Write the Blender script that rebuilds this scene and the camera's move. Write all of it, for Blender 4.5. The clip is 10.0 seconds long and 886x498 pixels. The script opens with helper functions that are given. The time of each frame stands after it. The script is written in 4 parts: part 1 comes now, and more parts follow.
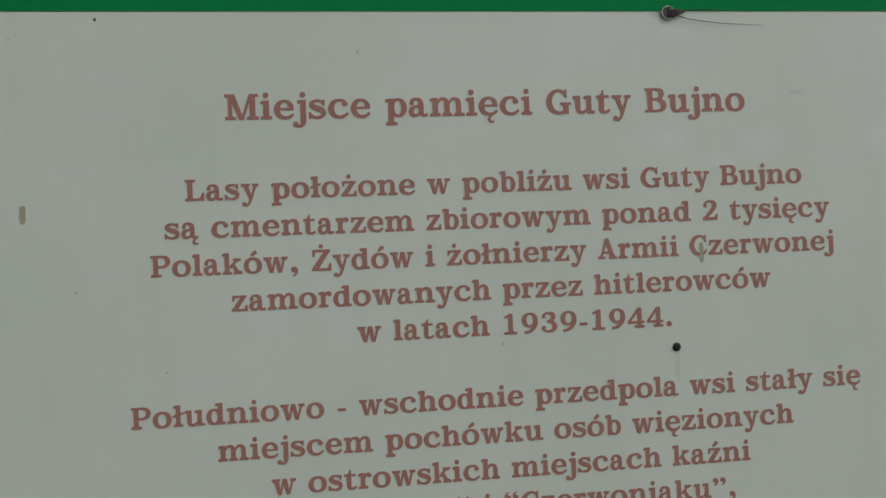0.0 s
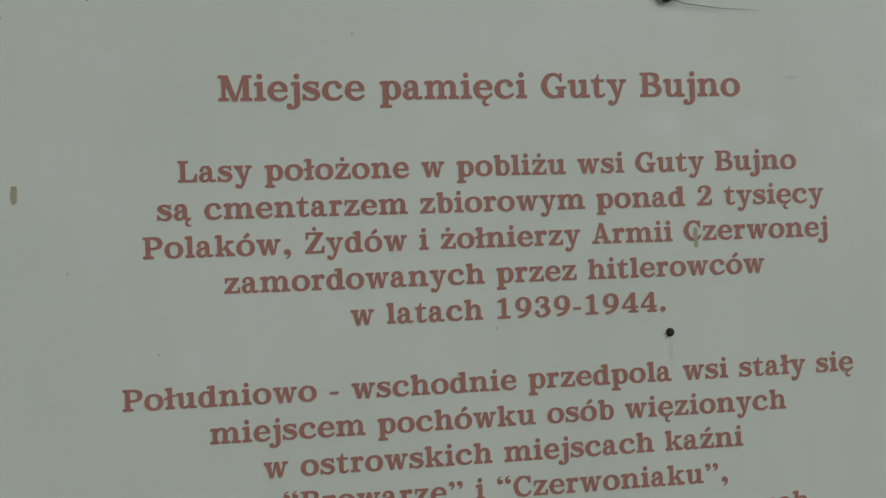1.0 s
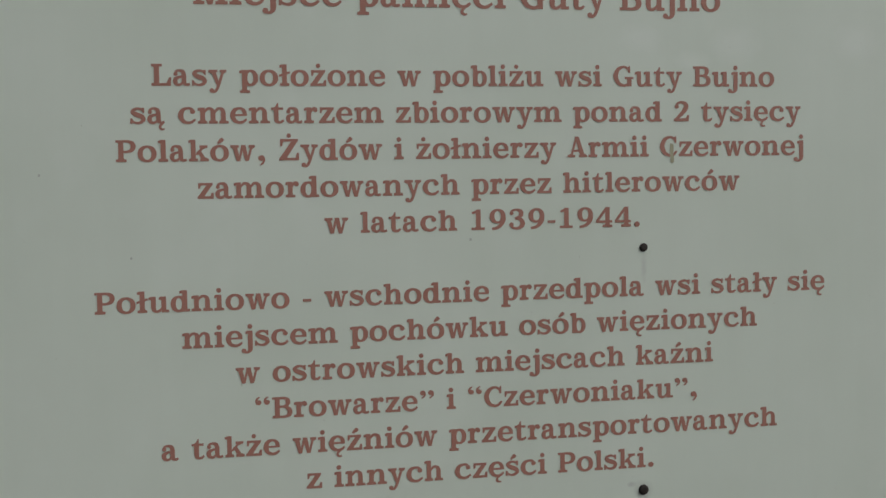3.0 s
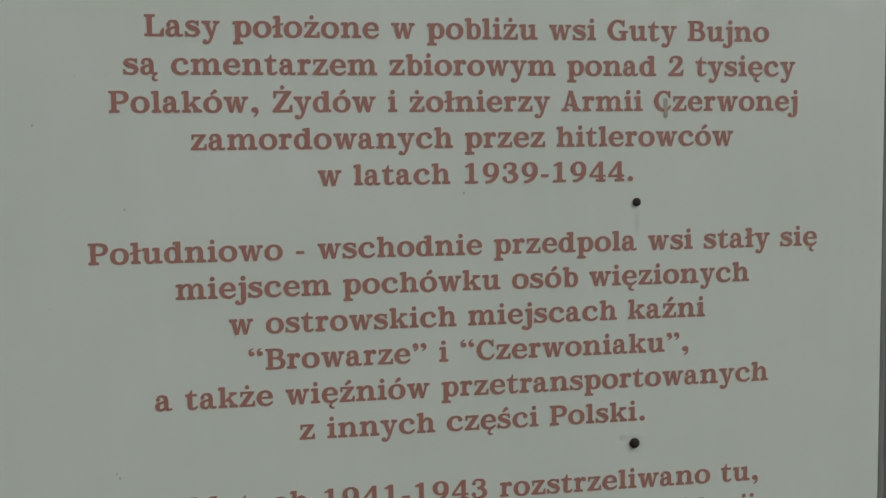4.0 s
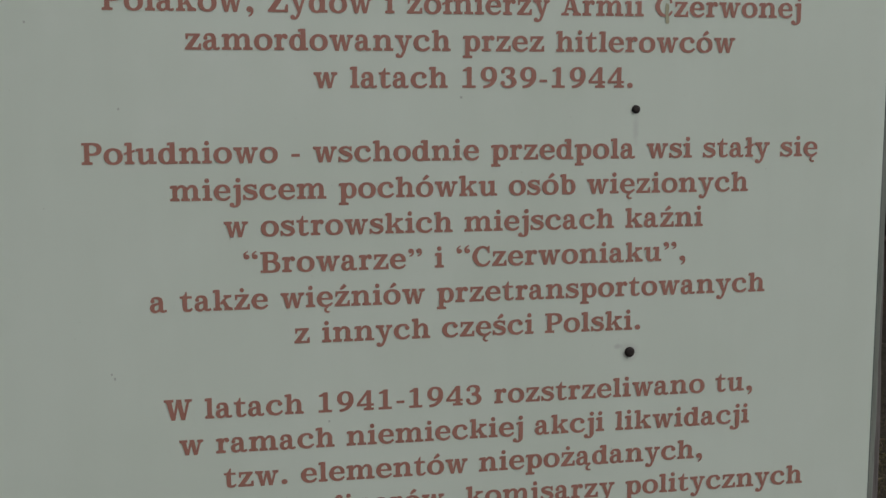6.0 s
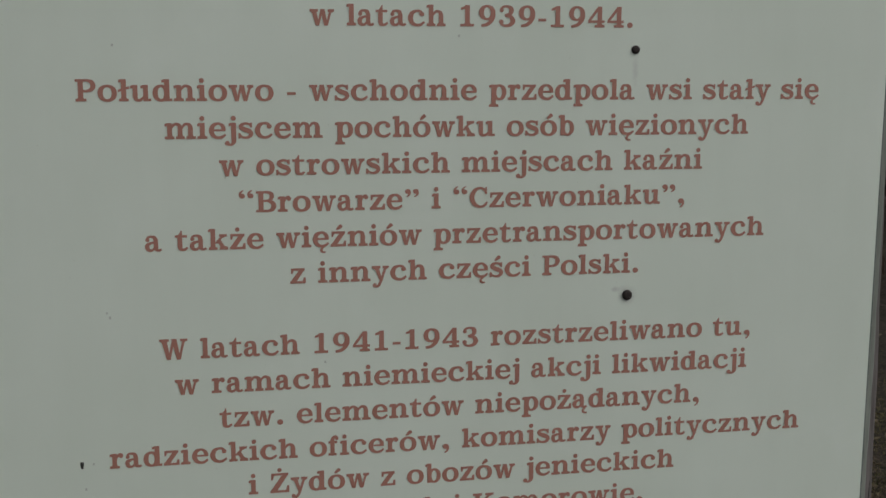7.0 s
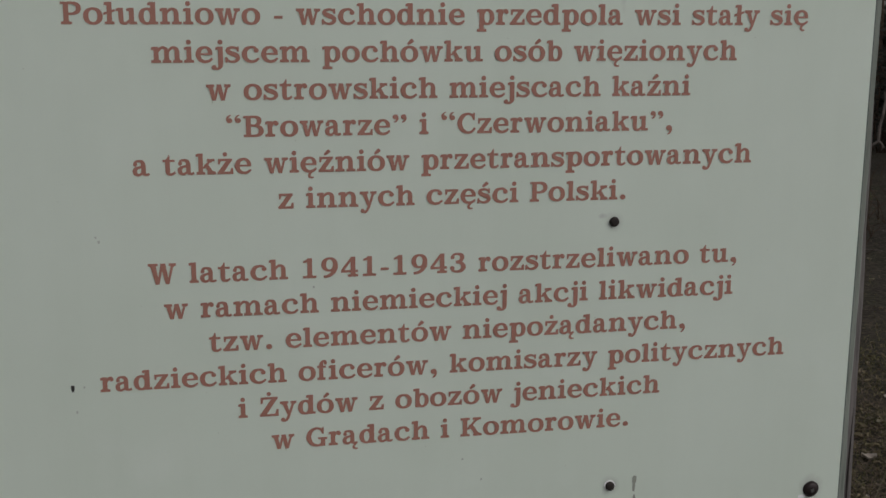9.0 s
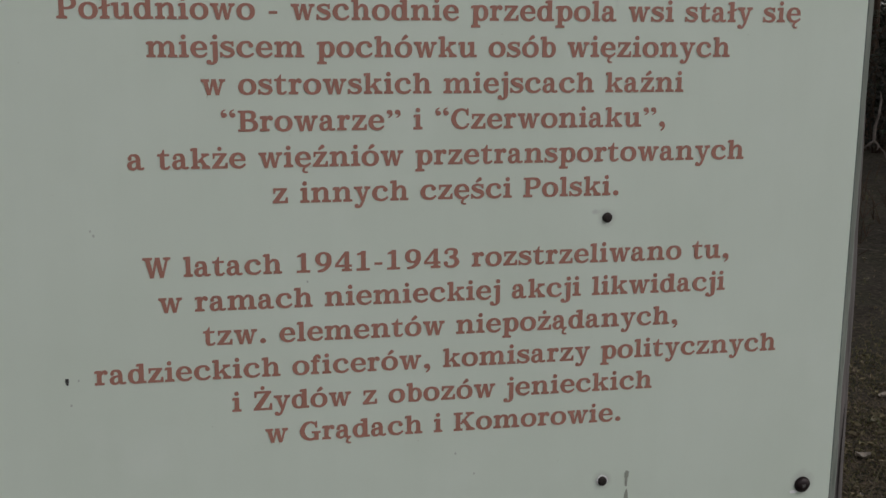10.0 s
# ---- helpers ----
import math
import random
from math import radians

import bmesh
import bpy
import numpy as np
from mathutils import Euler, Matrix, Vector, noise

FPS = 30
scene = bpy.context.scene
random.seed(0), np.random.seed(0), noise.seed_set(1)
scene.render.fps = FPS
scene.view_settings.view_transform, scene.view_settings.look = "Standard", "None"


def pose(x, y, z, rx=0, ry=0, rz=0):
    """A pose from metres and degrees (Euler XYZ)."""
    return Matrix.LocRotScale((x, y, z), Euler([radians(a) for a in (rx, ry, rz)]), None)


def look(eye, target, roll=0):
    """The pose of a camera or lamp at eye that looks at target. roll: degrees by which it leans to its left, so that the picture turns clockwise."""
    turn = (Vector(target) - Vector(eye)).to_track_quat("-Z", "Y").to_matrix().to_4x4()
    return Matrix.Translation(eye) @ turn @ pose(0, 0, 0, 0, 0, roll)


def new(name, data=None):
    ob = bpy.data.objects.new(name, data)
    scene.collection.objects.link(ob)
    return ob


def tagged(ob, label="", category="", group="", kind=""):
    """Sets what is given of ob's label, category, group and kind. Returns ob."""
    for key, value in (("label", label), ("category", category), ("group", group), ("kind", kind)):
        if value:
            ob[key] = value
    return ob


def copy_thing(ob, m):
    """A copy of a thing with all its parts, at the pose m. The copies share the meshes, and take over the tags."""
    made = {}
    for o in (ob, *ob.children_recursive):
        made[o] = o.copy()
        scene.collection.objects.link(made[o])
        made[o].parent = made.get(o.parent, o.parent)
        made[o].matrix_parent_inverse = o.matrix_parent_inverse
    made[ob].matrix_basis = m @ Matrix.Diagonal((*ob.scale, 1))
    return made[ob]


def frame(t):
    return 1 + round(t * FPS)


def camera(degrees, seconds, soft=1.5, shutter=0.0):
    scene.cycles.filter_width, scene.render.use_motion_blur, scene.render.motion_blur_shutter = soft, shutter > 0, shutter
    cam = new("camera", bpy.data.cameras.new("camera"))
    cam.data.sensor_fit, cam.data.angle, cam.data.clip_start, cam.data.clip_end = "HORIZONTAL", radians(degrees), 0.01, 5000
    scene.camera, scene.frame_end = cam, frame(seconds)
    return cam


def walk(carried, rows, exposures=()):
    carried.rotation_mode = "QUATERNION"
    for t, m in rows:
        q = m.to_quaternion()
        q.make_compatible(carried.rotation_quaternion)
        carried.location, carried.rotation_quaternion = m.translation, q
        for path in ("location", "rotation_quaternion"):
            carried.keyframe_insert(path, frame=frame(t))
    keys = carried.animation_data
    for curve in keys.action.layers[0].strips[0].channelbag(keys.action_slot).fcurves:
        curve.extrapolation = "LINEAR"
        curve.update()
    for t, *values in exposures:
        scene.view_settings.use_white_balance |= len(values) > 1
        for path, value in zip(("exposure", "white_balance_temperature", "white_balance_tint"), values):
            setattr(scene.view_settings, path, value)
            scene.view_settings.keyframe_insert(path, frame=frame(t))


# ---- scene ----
from mathutils.geometry import delaunay_2d_cdt

SOFT = 1.5
cam = camera(41.2, 10.0, SOFT)
PATH = [
    (0, (-0.2288, -0.9979, 1.5325), (0.1241, 0.9707, 1.5440), -2.27),
    (0.3, (-0.2299, -0.9956, 1.5312), (0.1240, 0.9728, 1.5404), -2.27),
    (0.5, (-0.2306, -0.9941, 1.5303), (0.1255, 0.9740, 1.5375), -2.18),
    (0.8, (-0.2305, -0.9939, 1.5283), (0.1320, 0.9729, 1.5286), -2.05),
    (1, (-0.2305, -0.9939, 1.5270), (0.1365, 0.9722, 1.5211), -1.93),
    (1.3, (-0.2293, -0.9944, 1.5235), (0.1392, 0.9714, 1.5108), -1.72),
    (1.5, (-0.2284, -0.9947, 1.5212), (0.1416, 0.9707, 1.5017), -1.65),
    (1.8, (-0.2264, -0.9943, 1.5166), (0.1473, 0.9701, 1.4818), -1.50),
    (2, (-0.2251, -0.9941, 1.5136), (0.1520, 0.9695, 1.4665), -1.43),
    (2.3, (-0.2241, -0.9938, 1.5085), (0.1597, 0.9680, 1.4436), -1.31),
    (2.5, (-0.2234, -0.9936, 1.5051), (0.1600, 0.9679, 1.4302), -1.16),
    (2.7, (-0.2225, -0.9944, 1.5025), (0.1644, 0.9660, 1.4181), -1.00),
    (3.8, (-0.2179, -0.9987, 1.4878), (0.1673, 0.9581, 1.3377), -0.66),
    (4, (-0.2170, -0.9995, 1.4852), (0.1705, 0.9564, 1.3296), -0.63),
    (4.2, (-0.2162, -0.9999, 1.4828), (0.1729, 0.9551, 1.3197), -0.58),
    (4.5, (-0.2149, -1.0006, 1.4792), (0.1723, 0.9538, 1.3055), -0.43),
    (4.7, (-0.2146, -1.0003, 1.4766), (0.1732, 0.9533, 1.2947), -0.41),
    (5, (-0.2141, -0.9999, 1.4726), (0.1698, 0.9528, 1.2734), -0.26),
    (5.2, (-0.2137, -0.9993, 1.4699), (0.1677, 0.9529, 1.2608), -0.22),
    (5.5, (-0.2132, -0.9983, 1.4657), (0.1705, 0.9517, 1.2416), -0.12),
    (5.7, (-0.2124, -0.9979, 1.4618), (0.1698, 0.9508, 1.2239), -0.16),
    (6.8, (-0.2077, -0.9952, 1.4402), (0.1675, 0.9448, 1.1306), 0.18),
    (7, (-0.2068, -0.9947, 1.4362), (0.1701, 0.9430, 1.1149), 0.19),
    (7.2, (-0.2060, -0.9951, 1.4335), (0.1705, 0.9404, 1.0988), 0.23),
    (7.5, (-0.2049, -0.9958, 1.4295), (0.1717, 0.9365, 1.0768), 0.10),
    (7.7, (-0.2047, -0.9964, 1.4270), (0.1708, 0.9333, 1.0590), 0.01),
    (8, (-0.2046, -0.9972, 1.4234), (0.1664, 0.9309, 1.0430), -0.00),
    (8.2, (-0.2042, -0.9982, 1.4218), (0.1672, 0.9282, 1.0332), 0.16),
    (8.5, (-0.2035, -0.9996, 1.4193), (0.1735, 0.9238, 1.0213), 0.29),
    (8.7, (-0.2024, -1.0009, 1.4188), (0.1754, 0.9216, 1.0171), 0.30),
    (9, (-0.2006, -1.0028, 1.4181), (0.1795, 0.9178, 1.0095), 0.28),
    (9.2, (-0.1998, -1.0040, 1.4180), (0.1794, 0.9156, 1.0040), 0.39),
    (9.5, (-0.1985, -1.0059, 1.4178), (0.1866, 0.9129, 1.0055), 0.35),
    (9.8, (-0.1989, -1.0071, 1.4165), (0.1929, 0.9106, 1.0057), 0.44),
    (10, (-0.1992, -1.0079, 1.4156), (0.1871, 0.9110, 1.0053), 0.49),
]
EXPOSURES = [(0.0, -0.10, 6550, 11), (4.0, -0.13, 6550, 11), (7.0, -0.145, 6550, 11.5), (8.5, -0.12, 6550, 12), (10.0, -0.11, 6550, 12)]
SHEET_CLEAN, SHEET_DULL = (0.709, 0.785, 0.690), (0.660, 0.738, 0.637)
INK_DARK, INK_LIGHT = (0.374, 0.176, 0.132), (0.428, 0.203, 0.154)
# The board's face lies in the plane y = 0 and looks towards -y; x runs along the lettering, z is up.
walk(cam, [(t, look(eye, target, roll)) for t, eye, target, roll in PATH], EXPOSURES)

# ---- world and light: an overcast day in the woods ----
world = bpy.data.worlds.new("overcast_sky")
scene.world = world
world.use_nodes = True
wn, wl = world.node_tree.nodes, world.node_tree.links
sky = wn.new("ShaderNodeTexSky")
sky.sky_type, sky.sun_disc = "NISHITA", False
sky.sun_elevation, sky.sun_rotation = radians(44), radians(131)
grey = wn.new("ShaderNodeHueSaturation")
grey.inputs["Saturation"].default_value = 0.22
wl.new(sky.outputs["Color"], grey.inputs["Color"])
wl.new(grey.outputs["Color"], wn["Background"].inputs["Color"])
wn["Background"].inputs["Strength"].default_value = 0.12
sun_data = bpy.data.lights.new("sun", "SUN")
sun_data.energy, sun_data.angle, sun_data.color = 0.8, radians(25), (1.0, 0.97, 0.92)
sun = new("sun", sun_data)
sun.matrix_basis = look((5.0, -4.4, 6.5), (0, 0, 0))


# ---- materials ----
def material(name, rough=0.6, metal=0.0, spec=0.4):
    m = bpy.data.materials.new(name)
    m.use_nodes = True
    b = m.node_tree.nodes["Principled BSDF"]
    b.inputs["Roughness"].default_value = rough
    b.inputs["Metallic"].default_value = metal
    b.inputs["Specular IOR Level"].default_value = spec
    return m, m.node_tree.nodes, m.node_tree.links, b


def noisy(m, nodes, links, scale, detail=4.0, stretch=(1, 1, 1), rough=0.55):
    tc = nodes.new("ShaderNodeTexCoord")
    mp = nodes.new("ShaderNodeMapping")
    mp.inputs["Scale"].default_value = stretch
    nz = nodes.new("ShaderNodeTexNoise")
    nz.inputs["Scale"].default_value, nz.inputs["Detail"].default_value = scale, detail
    nz.inputs["Roughness"].default_value = rough
    links.new(tc.outputs["Object"], mp.inputs["Vector"])
    links.new(mp.outputs["Vector"], nz.inputs["Vector"])
    return nz.outputs["Fac"]


def ramp(nodes, links, fac, stops):
    r = nodes.new("ShaderNodeValToRGB")
    while len(r.color_ramp.elements) < len(stops):
        r.color_ramp.elements.new(0.5)
    for el, (pos, col) in zip(r.color_ramp.elements, stops):
        el.position, el.color = pos, (*col, 1)
    links.new(fac, r.inputs["Fac"])
    return r.outputs["Color"]


def mixed(nodes, links, fac, a, b, mode="MIX"):
    x = nodes.new("ShaderNodeMix")
    x.data_type, x.blend_type = "RGBA", mode
    if isinstance(fac, float):
        x.inputs["Factor"].default_value = fac
    else:
        links.new(fac, x.inputs["Factor"])
    for sock, v in ((x.inputs["A"], a), (x.inputs["B"], b)):
        if isinstance(v, tuple):
            sock.default_value = (*v, 1)
        else:
            links.new(v, sock)
    return x.outputs["Result"]


def bumped(nodes, links, b, fac, strength, distance):
    bp = nodes.new("ShaderNodeBump")
    bp.inputs["Strength"].default_value, bp.inputs["Distance"].default_value = strength, distance
    links.new(fac, bp.inputs["Height"])
    links.new(bp.outputs["Normal"], b.inputs["Normal"])


def two_scale(name, stops_big, stops_small, big, small, rough, spec=0.4, stretch=(1, 1, 1), mixf=0.4, bump=0.2, depth=0.002, metal=0.0):
    m, n, l, b = material(name, rough, metal, spec)
    f1, f2 = noisy(m, n, l, big, 4, stretch), noisy(m, n, l, small, 5, stretch)
    l.new(mixed(n, l, mixf, ramp(n, l, f1, stops_big), ramp(n, l, f2, stops_small)), b.inputs["Base Color"])
    bumped(n, l, b, f2, bump, depth)
    return m


def spot(m, n, l, x, z, rx, rz, wild):
    """0 to 1: an irregular patch round the place (x, z) of the sheet, soft at its edge."""
    tc = n.new("ShaderNodeTexCoord")
    a, b, c = n.new("ShaderNodeVectorMath"), n.new("ShaderNodeVectorMath"), n.new("ShaderNodeVectorMath")
    a.operation, b.operation, c.operation = "SUBTRACT", "MULTIPLY", "LENGTH"
    a.inputs[1].default_value, b.inputs[1].default_value = (x, 0, z), (1 / rx, 0, 1 / rz)
    l.new(tc.outputs["Object"], a.inputs[0])
    l.new(a.outputs["Vector"], b.inputs[0])
    l.new(b.outputs["Vector"], c.inputs[0])
    r, k = n.new("ShaderNodeMapRange"), n.new("ShaderNodeMath")
    k.operation = "MULTIPLY_ADD"
    k.inputs[1].default_value = wild
    l.new(noisy(m, n, l, 0.7 / min(rx, rz), 3), k.inputs[0])
    l.new(c.outputs["Value"], k.inputs[2])
    r.inputs["From Min"].default_value, r.inputs["From Max"].default_value = 1.0 + wild * 0.5, 0.25 + wild * 0.5
    l.new(k.outputs["Value"], r.inputs["Value"])
    return r.outputs["Result"]


# smudges round the screws, a shade smear, drips below them, pale patches: x, z, half width, half height, colour,
# strength
PALE, GREYED = (0.83, 0.88, 0.82), (0.36, 0.35, 0.34)
SPOTS = ((0.3705, 0.9510, 0.0150, 0.0140, GREYED, 0.55), (0.1612, 0.9690, 0.0110, 0.0105, GREYED, 0.40), (0.1562, 1.2245, 0.0100, 0.0100, GREYED, 0.35),
         (0.1450, 1.2300, 0.0050, 0.0030, GREYED, 0.35), (0.1580, 1.4260, 0.0035, 0.0170, GREYED, 0.22), (0.1660, 1.7230, 0.0240, 0.0110, PALE, 0.28),
         # first: the top screw's shadow smear on its left, put into the sheet's colour
         (0.1540, 1.7400, 0.0120, 0.0040, GREYED, 0.45), (0.2450, 1.6240, 0.0300, 0.0200, PALE, 0.28), (0.1560, 1.6280, 0.0240, 0.0150, PALE, 0.26),
         (0.3650, 1.6250, 0.0260, 0.0200, PALE, 0.26), (0.2050, 1.6080, 0.0200, 0.0120, PALE, 0.24), (0.2820, 1.6690, 0.0085, 0.0022, GREYED, 0.30))


def sheet_material():
    """Weathered white coated sheet: faint cloudy tone, paler patches, washed-down streaks, fine specks of dirt."""
    m, n, l, b = material("white_coated_sheet", 0.38, 0.0, 0.45)
    cloud = ramp(n, l, noisy(m, n, l, 5.0, 3), [(0.3, SHEET_DULL), (0.7, SHEET_CLEAN)])
    streak = ramp(n, l, noisy(m, n, l, 9.0, 5, (4.0, 1, 0.45)), [(0.35, (0.94, 0.94, 0.93)), (0.62, (1, 1, 1))])
    c = mixed(n, l, 0.25, cloud, streak, "MULTIPLY")
    patch = ramp(n, l, noisy(m, n, l, 17.0, 3), [(0.52, (0, 0, 0)), (0.74, (0.22, 0.22, 0.22))])
    where = ramp(n, l, noisy(m, n, l, 3.1, 2), [(0.42, (0, 0, 0)), (0.6, (1, 1, 1))])
    c = mixed(n, l, mixed(n, l, 1.0, patch, where, "MULTIPLY"), c, (0.80, 0.85, 0.79))
    speck = ramp(n, l, noisy(m, n, l, 210.0, 2), [(0.745, (1, 1, 1)), (0.79, (0.62, 0.60, 0.54))])
    c = mixed(n, l, 0.8, c, speck, "MULTIPLY")
    for x, z, rx, rz, tone, force in SPOTS:
        f = n.new("ShaderNodeMath")
        f.operation = "MULTIPLY"
        f.inputs[1].default_value = force
        l.new(spot(m, n, l, x, z, rx, rz, 0.9), f.inputs[0])
        c = mixed(n, l, f.outputs["Value"], c, tone)
    l.new(c, b.inputs["Base Color"])
    rr = n.new("ShaderNodeMapRange")
    rr.inputs["To Min"].default_value, rr.inputs["To Max"].default_value = 0.30, 0.52
    l.new(noisy(m, n, l, 12.0, 4), rr.inputs["Value"])
    l.new(rr.outputs["Result"], b.inputs["Roughness"])
    bumped(n, l, b, noisy(m, n, l, 7.0, 2), 0.12, 0.003)
    return m


def faded(name, dark, light, rough=0.45):
    return two_scale(name, [(0.3, dark), (0.7, light)], [(0.3, dark), (0.7, light)], 14.0, 260.0, rough, 0.35, mixf=0.35, bump=0.05, depth=0.0004)


SHEET = sheet_material()
INK = faded("faded_red_print", INK_DARK, INK_LIGHT)
GREEN = two_scale("green_coating", [(0.3, (0.001, 0.225, 0.060)), (0.7, (0.002, 0.262, 0.074))], [(0.3, (0.001, 0.215, 0.057)), (0.7, (0.002, 0.270, 0.078))], 14.0, 260.0, 0.5, 0.06, mixf=0.35, bump=0.05, depth=0.0004)
EDGE = faded("dark_green_edge", (0.035, 0.06, 0.048), (0.055, 0.085, 0.068), 0.5)
WOOD = two_scale("weathered_grey_wood", [(0.32, (0.144, 0.161, 0.139)), (0.68, (0.240, 0.262, 0.229))],
                 [(0.30, (0.082, 0.090, 0.076)), (0.48, (0.186, 0.202, 0.177)), (0.8, (0.268, 0.281, 0.254))], 9.0, 60.0, 0.9, 0.12,
                 stretch=(4.0, 4.0, 0.4), mixf=0.5, bump=0.8, depth=0.002)
BROWN_WOOD = two_scale("brownish_old_wood", [(0.3, (0.107, 0.096, 0.091)), (0.7, (0.190, 0.173, 0.164))],
                       [(0.34, (0.042, 0.036, 0.035)), (0.52, (0.134, 0.120, 0.115)), (0.8, (0.209, 0.189, 0.182))], 9.0, 60.0, 0.88, 0.2,
                       stretch=(4.0, 4.0, 0.25), mixf=0.5, bump=0.8, depth=0.002)
DARK_SPLIT = faded("dark_wood_split", (0.02, 0.017, 0.015), (0.05, 0.042, 0.037), 0.9)
ZINC = two_scale("dull_zinc", [(0.3, (0.24, 0.25, 0.23)), (0.7, (0.46, 0.48, 0.45))], [(0.42, (0.05, 0.05, 0.045)), (0.58, (0.50, 0.52, 0.49))],
                 150, 420, 0.5, 0.4, mixf=0.5, bump=0.2, depth=0.0003, metal=0.3)
DULL = two_scale("dull_dark_steel", [(0.3, (0.05, 0.05, 0.046)), (0.7, (0.14, 0.145, 0.135))], [(0.42, (0.02, 0.02, 0.018)), (0.6, (0.17, 0.175, 0.16))], 200, 500, 0.5, 0.4, bump=0.4, depth=0.0004)
BLACKENED = two_scale("rusted_dark_steel", [(0.3, (0.012, 0.010, 0.009)), (0.7, (0.045, 0.035, 0.03))],
                      [(0.4, (0.012, 0.010, 0.010)), (0.7, (0.07, 0.045, 0.038))], 200, 900, 0.6, 0.4, bump=0.5, depth=0.0004, metal=0.2)
RUSTY = two_scale("brown_rusted_bolt", [(0.3, (0.014, 0.008, 0.008)), (0.7, (0.04, 0.022, 0.022))],
                  [(0.4, (0.010, 0.006, 0.006)), (0.62, (0.03, 0.018, 0.018)), (0.72, (0.16, 0.11, 0.10))], 160, 420, 0.5, 0.6, bump=0.5, depth=0.0004, metal=0.4)
ALGAE = faded("olive_grime", (0.36, 0.345, 0.225), (0.47, 0.46, 0.32), 0.8)
BRIGHT = faded("white_rim_and_glint", (0.88, 0.88, 0.87), (0.95, 0.95, 0.94), 0.3)
GRIME = faded("grey_green_grime", (0.28, 0.30, 0.25), (0.37, 0.39, 0.33), 0.8)
FAINT = faded("faint_specks", (0.46, 0.50, 0.44), (0.54, 0.58, 0.51), 0.8)
DIRT = faded("black_dirt", (0.03, 0.03, 0.028), (0.06, 0.055, 0.05), 0.8)
HAIR = faded("dark_hair", (0.035, 0.033, 0.03), (0.06, 0.055, 0.05), 0.6)
SOIL = two_scale("forest_soil", [(0.34, (0.020, 0.018, 0.013)), (0.47, (0.044, 0.038, 0.028)), (0.58, (0.025, 0.028, 0.015)), (0.72, (0.063, 0.053, 0.038))],
                 [(0.36, (0.019, 0.016, 0.012)), (0.52, (0.052, 0.043, 0.033)), (0.68, (0.100, 0.082, 0.064))], 3.2, 38.0, 0.95, 0.1, mixf=0.5, bump=0.6, depth=0.015)
LITTER = two_scale("dry_leaf_litter", [(0.35, (0.109, 0.087, 0.055)), (0.65, (0.204, 0.165, 0.103))], [(0.35, (0.100, 0.086, 0.052)), (0.65, (0.219, 0.177, 0.113))], 30.0, 160.0, 0.9, 0.15)
MOSS = two_scale("dark_moss", [(0.35, (0.090, 0.091, 0.040)), (0.65, (0.165, 0.150, 0.070))], [(0.35, (0.084, 0.083, 0.037)), (0.65, (0.175, 0.158, 0.075))], 6.0, 60.0, 0.9, 0.1)
DEBRIS = two_scale("brown_needle_debris", [(0.35, (0.055, 0.040, 0.029)), (0.65, (0.120, 0.090, 0.065))], [(0.35, (0.05, 0.038, 0.028)), (0.65, (0.135, 0.104, 0.076))], 5.0, 60.0, 0.9, 0.1)
PALE_LEAF = two_scale("pale_dry_leaf", [(0.3, (0.24, 0.205, 0.165)), (0.7, (0.38, 0.335, 0.28))], [(0.3, (0.17, 0.14, 0.11)), (0.7, (0.42, 0.37, 0.31))], 40, 220, 0.8, 0.2, bump=0.6, depth=0.001)
DULL_LEAF = two_scale("dull_olive_dry_leaf", [(0.3, (0.13, 0.115, 0.075)), (0.7, (0.21, 0.19, 0.13))], [(0.3, (0.09, 0.08, 0.05)), (0.7, (0.24, 0.215, 0.15))], 40, 220, 0.85, 0.2, bump=0.6, depth=0.001)
DEAD_WOOD = two_scale("grey_brown_dead_wood", [(0.3, (0.070, 0.058, 0.050)), (0.7, (0.185, 0.158, 0.138))], [(0.3, (0.05, 0.041, 0.035)), (0.7, (0.21, 0.18, 0.158))], 9.0, 60.0, 0.9, 0.15, bump=0.5, depth=0.002)


def per_piece(m, stops, share):
    """Each loose piece of a joined litter takes a tone of its own."""
    n, l = m.node_tree.nodes, m.node_tree.links
    b = n["Principled BSDF"]
    old = b.inputs["Base Color"].links[0].from_socket
    geo = n.new("ShaderNodeNewGeometry")
    l.new(mixed(n, l, share, old, ramp(n, l, geo.outputs["Random Per Island"], stops)), b.inputs["Base Color"])
    return m


per_piece(LITTER, [(0.0, (0.105, 0.086, 0.056)), (0.35, (0.150, 0.120, 0.076)), (0.6, (0.138, 0.126, 0.066)), (0.92, (0.180, 0.146, 0.094)), (1.0, (0.27, 0.225, 0.16))], 0.65)
per_piece(DEBRIS, [(0.0, (0.090, 0.067, 0.047)), (0.8, (0.175, 0.132, 0.092)), (1.0, (0.26, 0.215, 0.16))], 0.7)
GRASS = two_scale("dull_grass", [(0.3, (0.035, 0.05, 0.018)), (0.7, (0.10, 0.10, 0.045))], [(0.3, (0.03, 0.05, 0.015)), (0.7, (0.11, 0.10, 0.05))], 2.0, 20.0, 0.8, 0.2)
STRAW = two_scale("dry_grass_straw", [(0.3, (0.070, 0.060, 0.038)), (0.7, (0.140, 0.122, 0.080))], [(0.3, (0.06, 0.052, 0.032)), (0.7, (0.155, 0.135, 0.088))], 4.0, 30.0, 0.85, 0.2)
TWIG = two_scale("dead_twig", [(0.3, (0.07, 0.058, 0.046)), (0.7, (0.18, 0.155, 0.13))], [(0.3, (0.055, 0.043, 0.034)), (0.7, (0.20, 0.175, 0.15))], 6.0, 60.0, 0.85, 0.2)
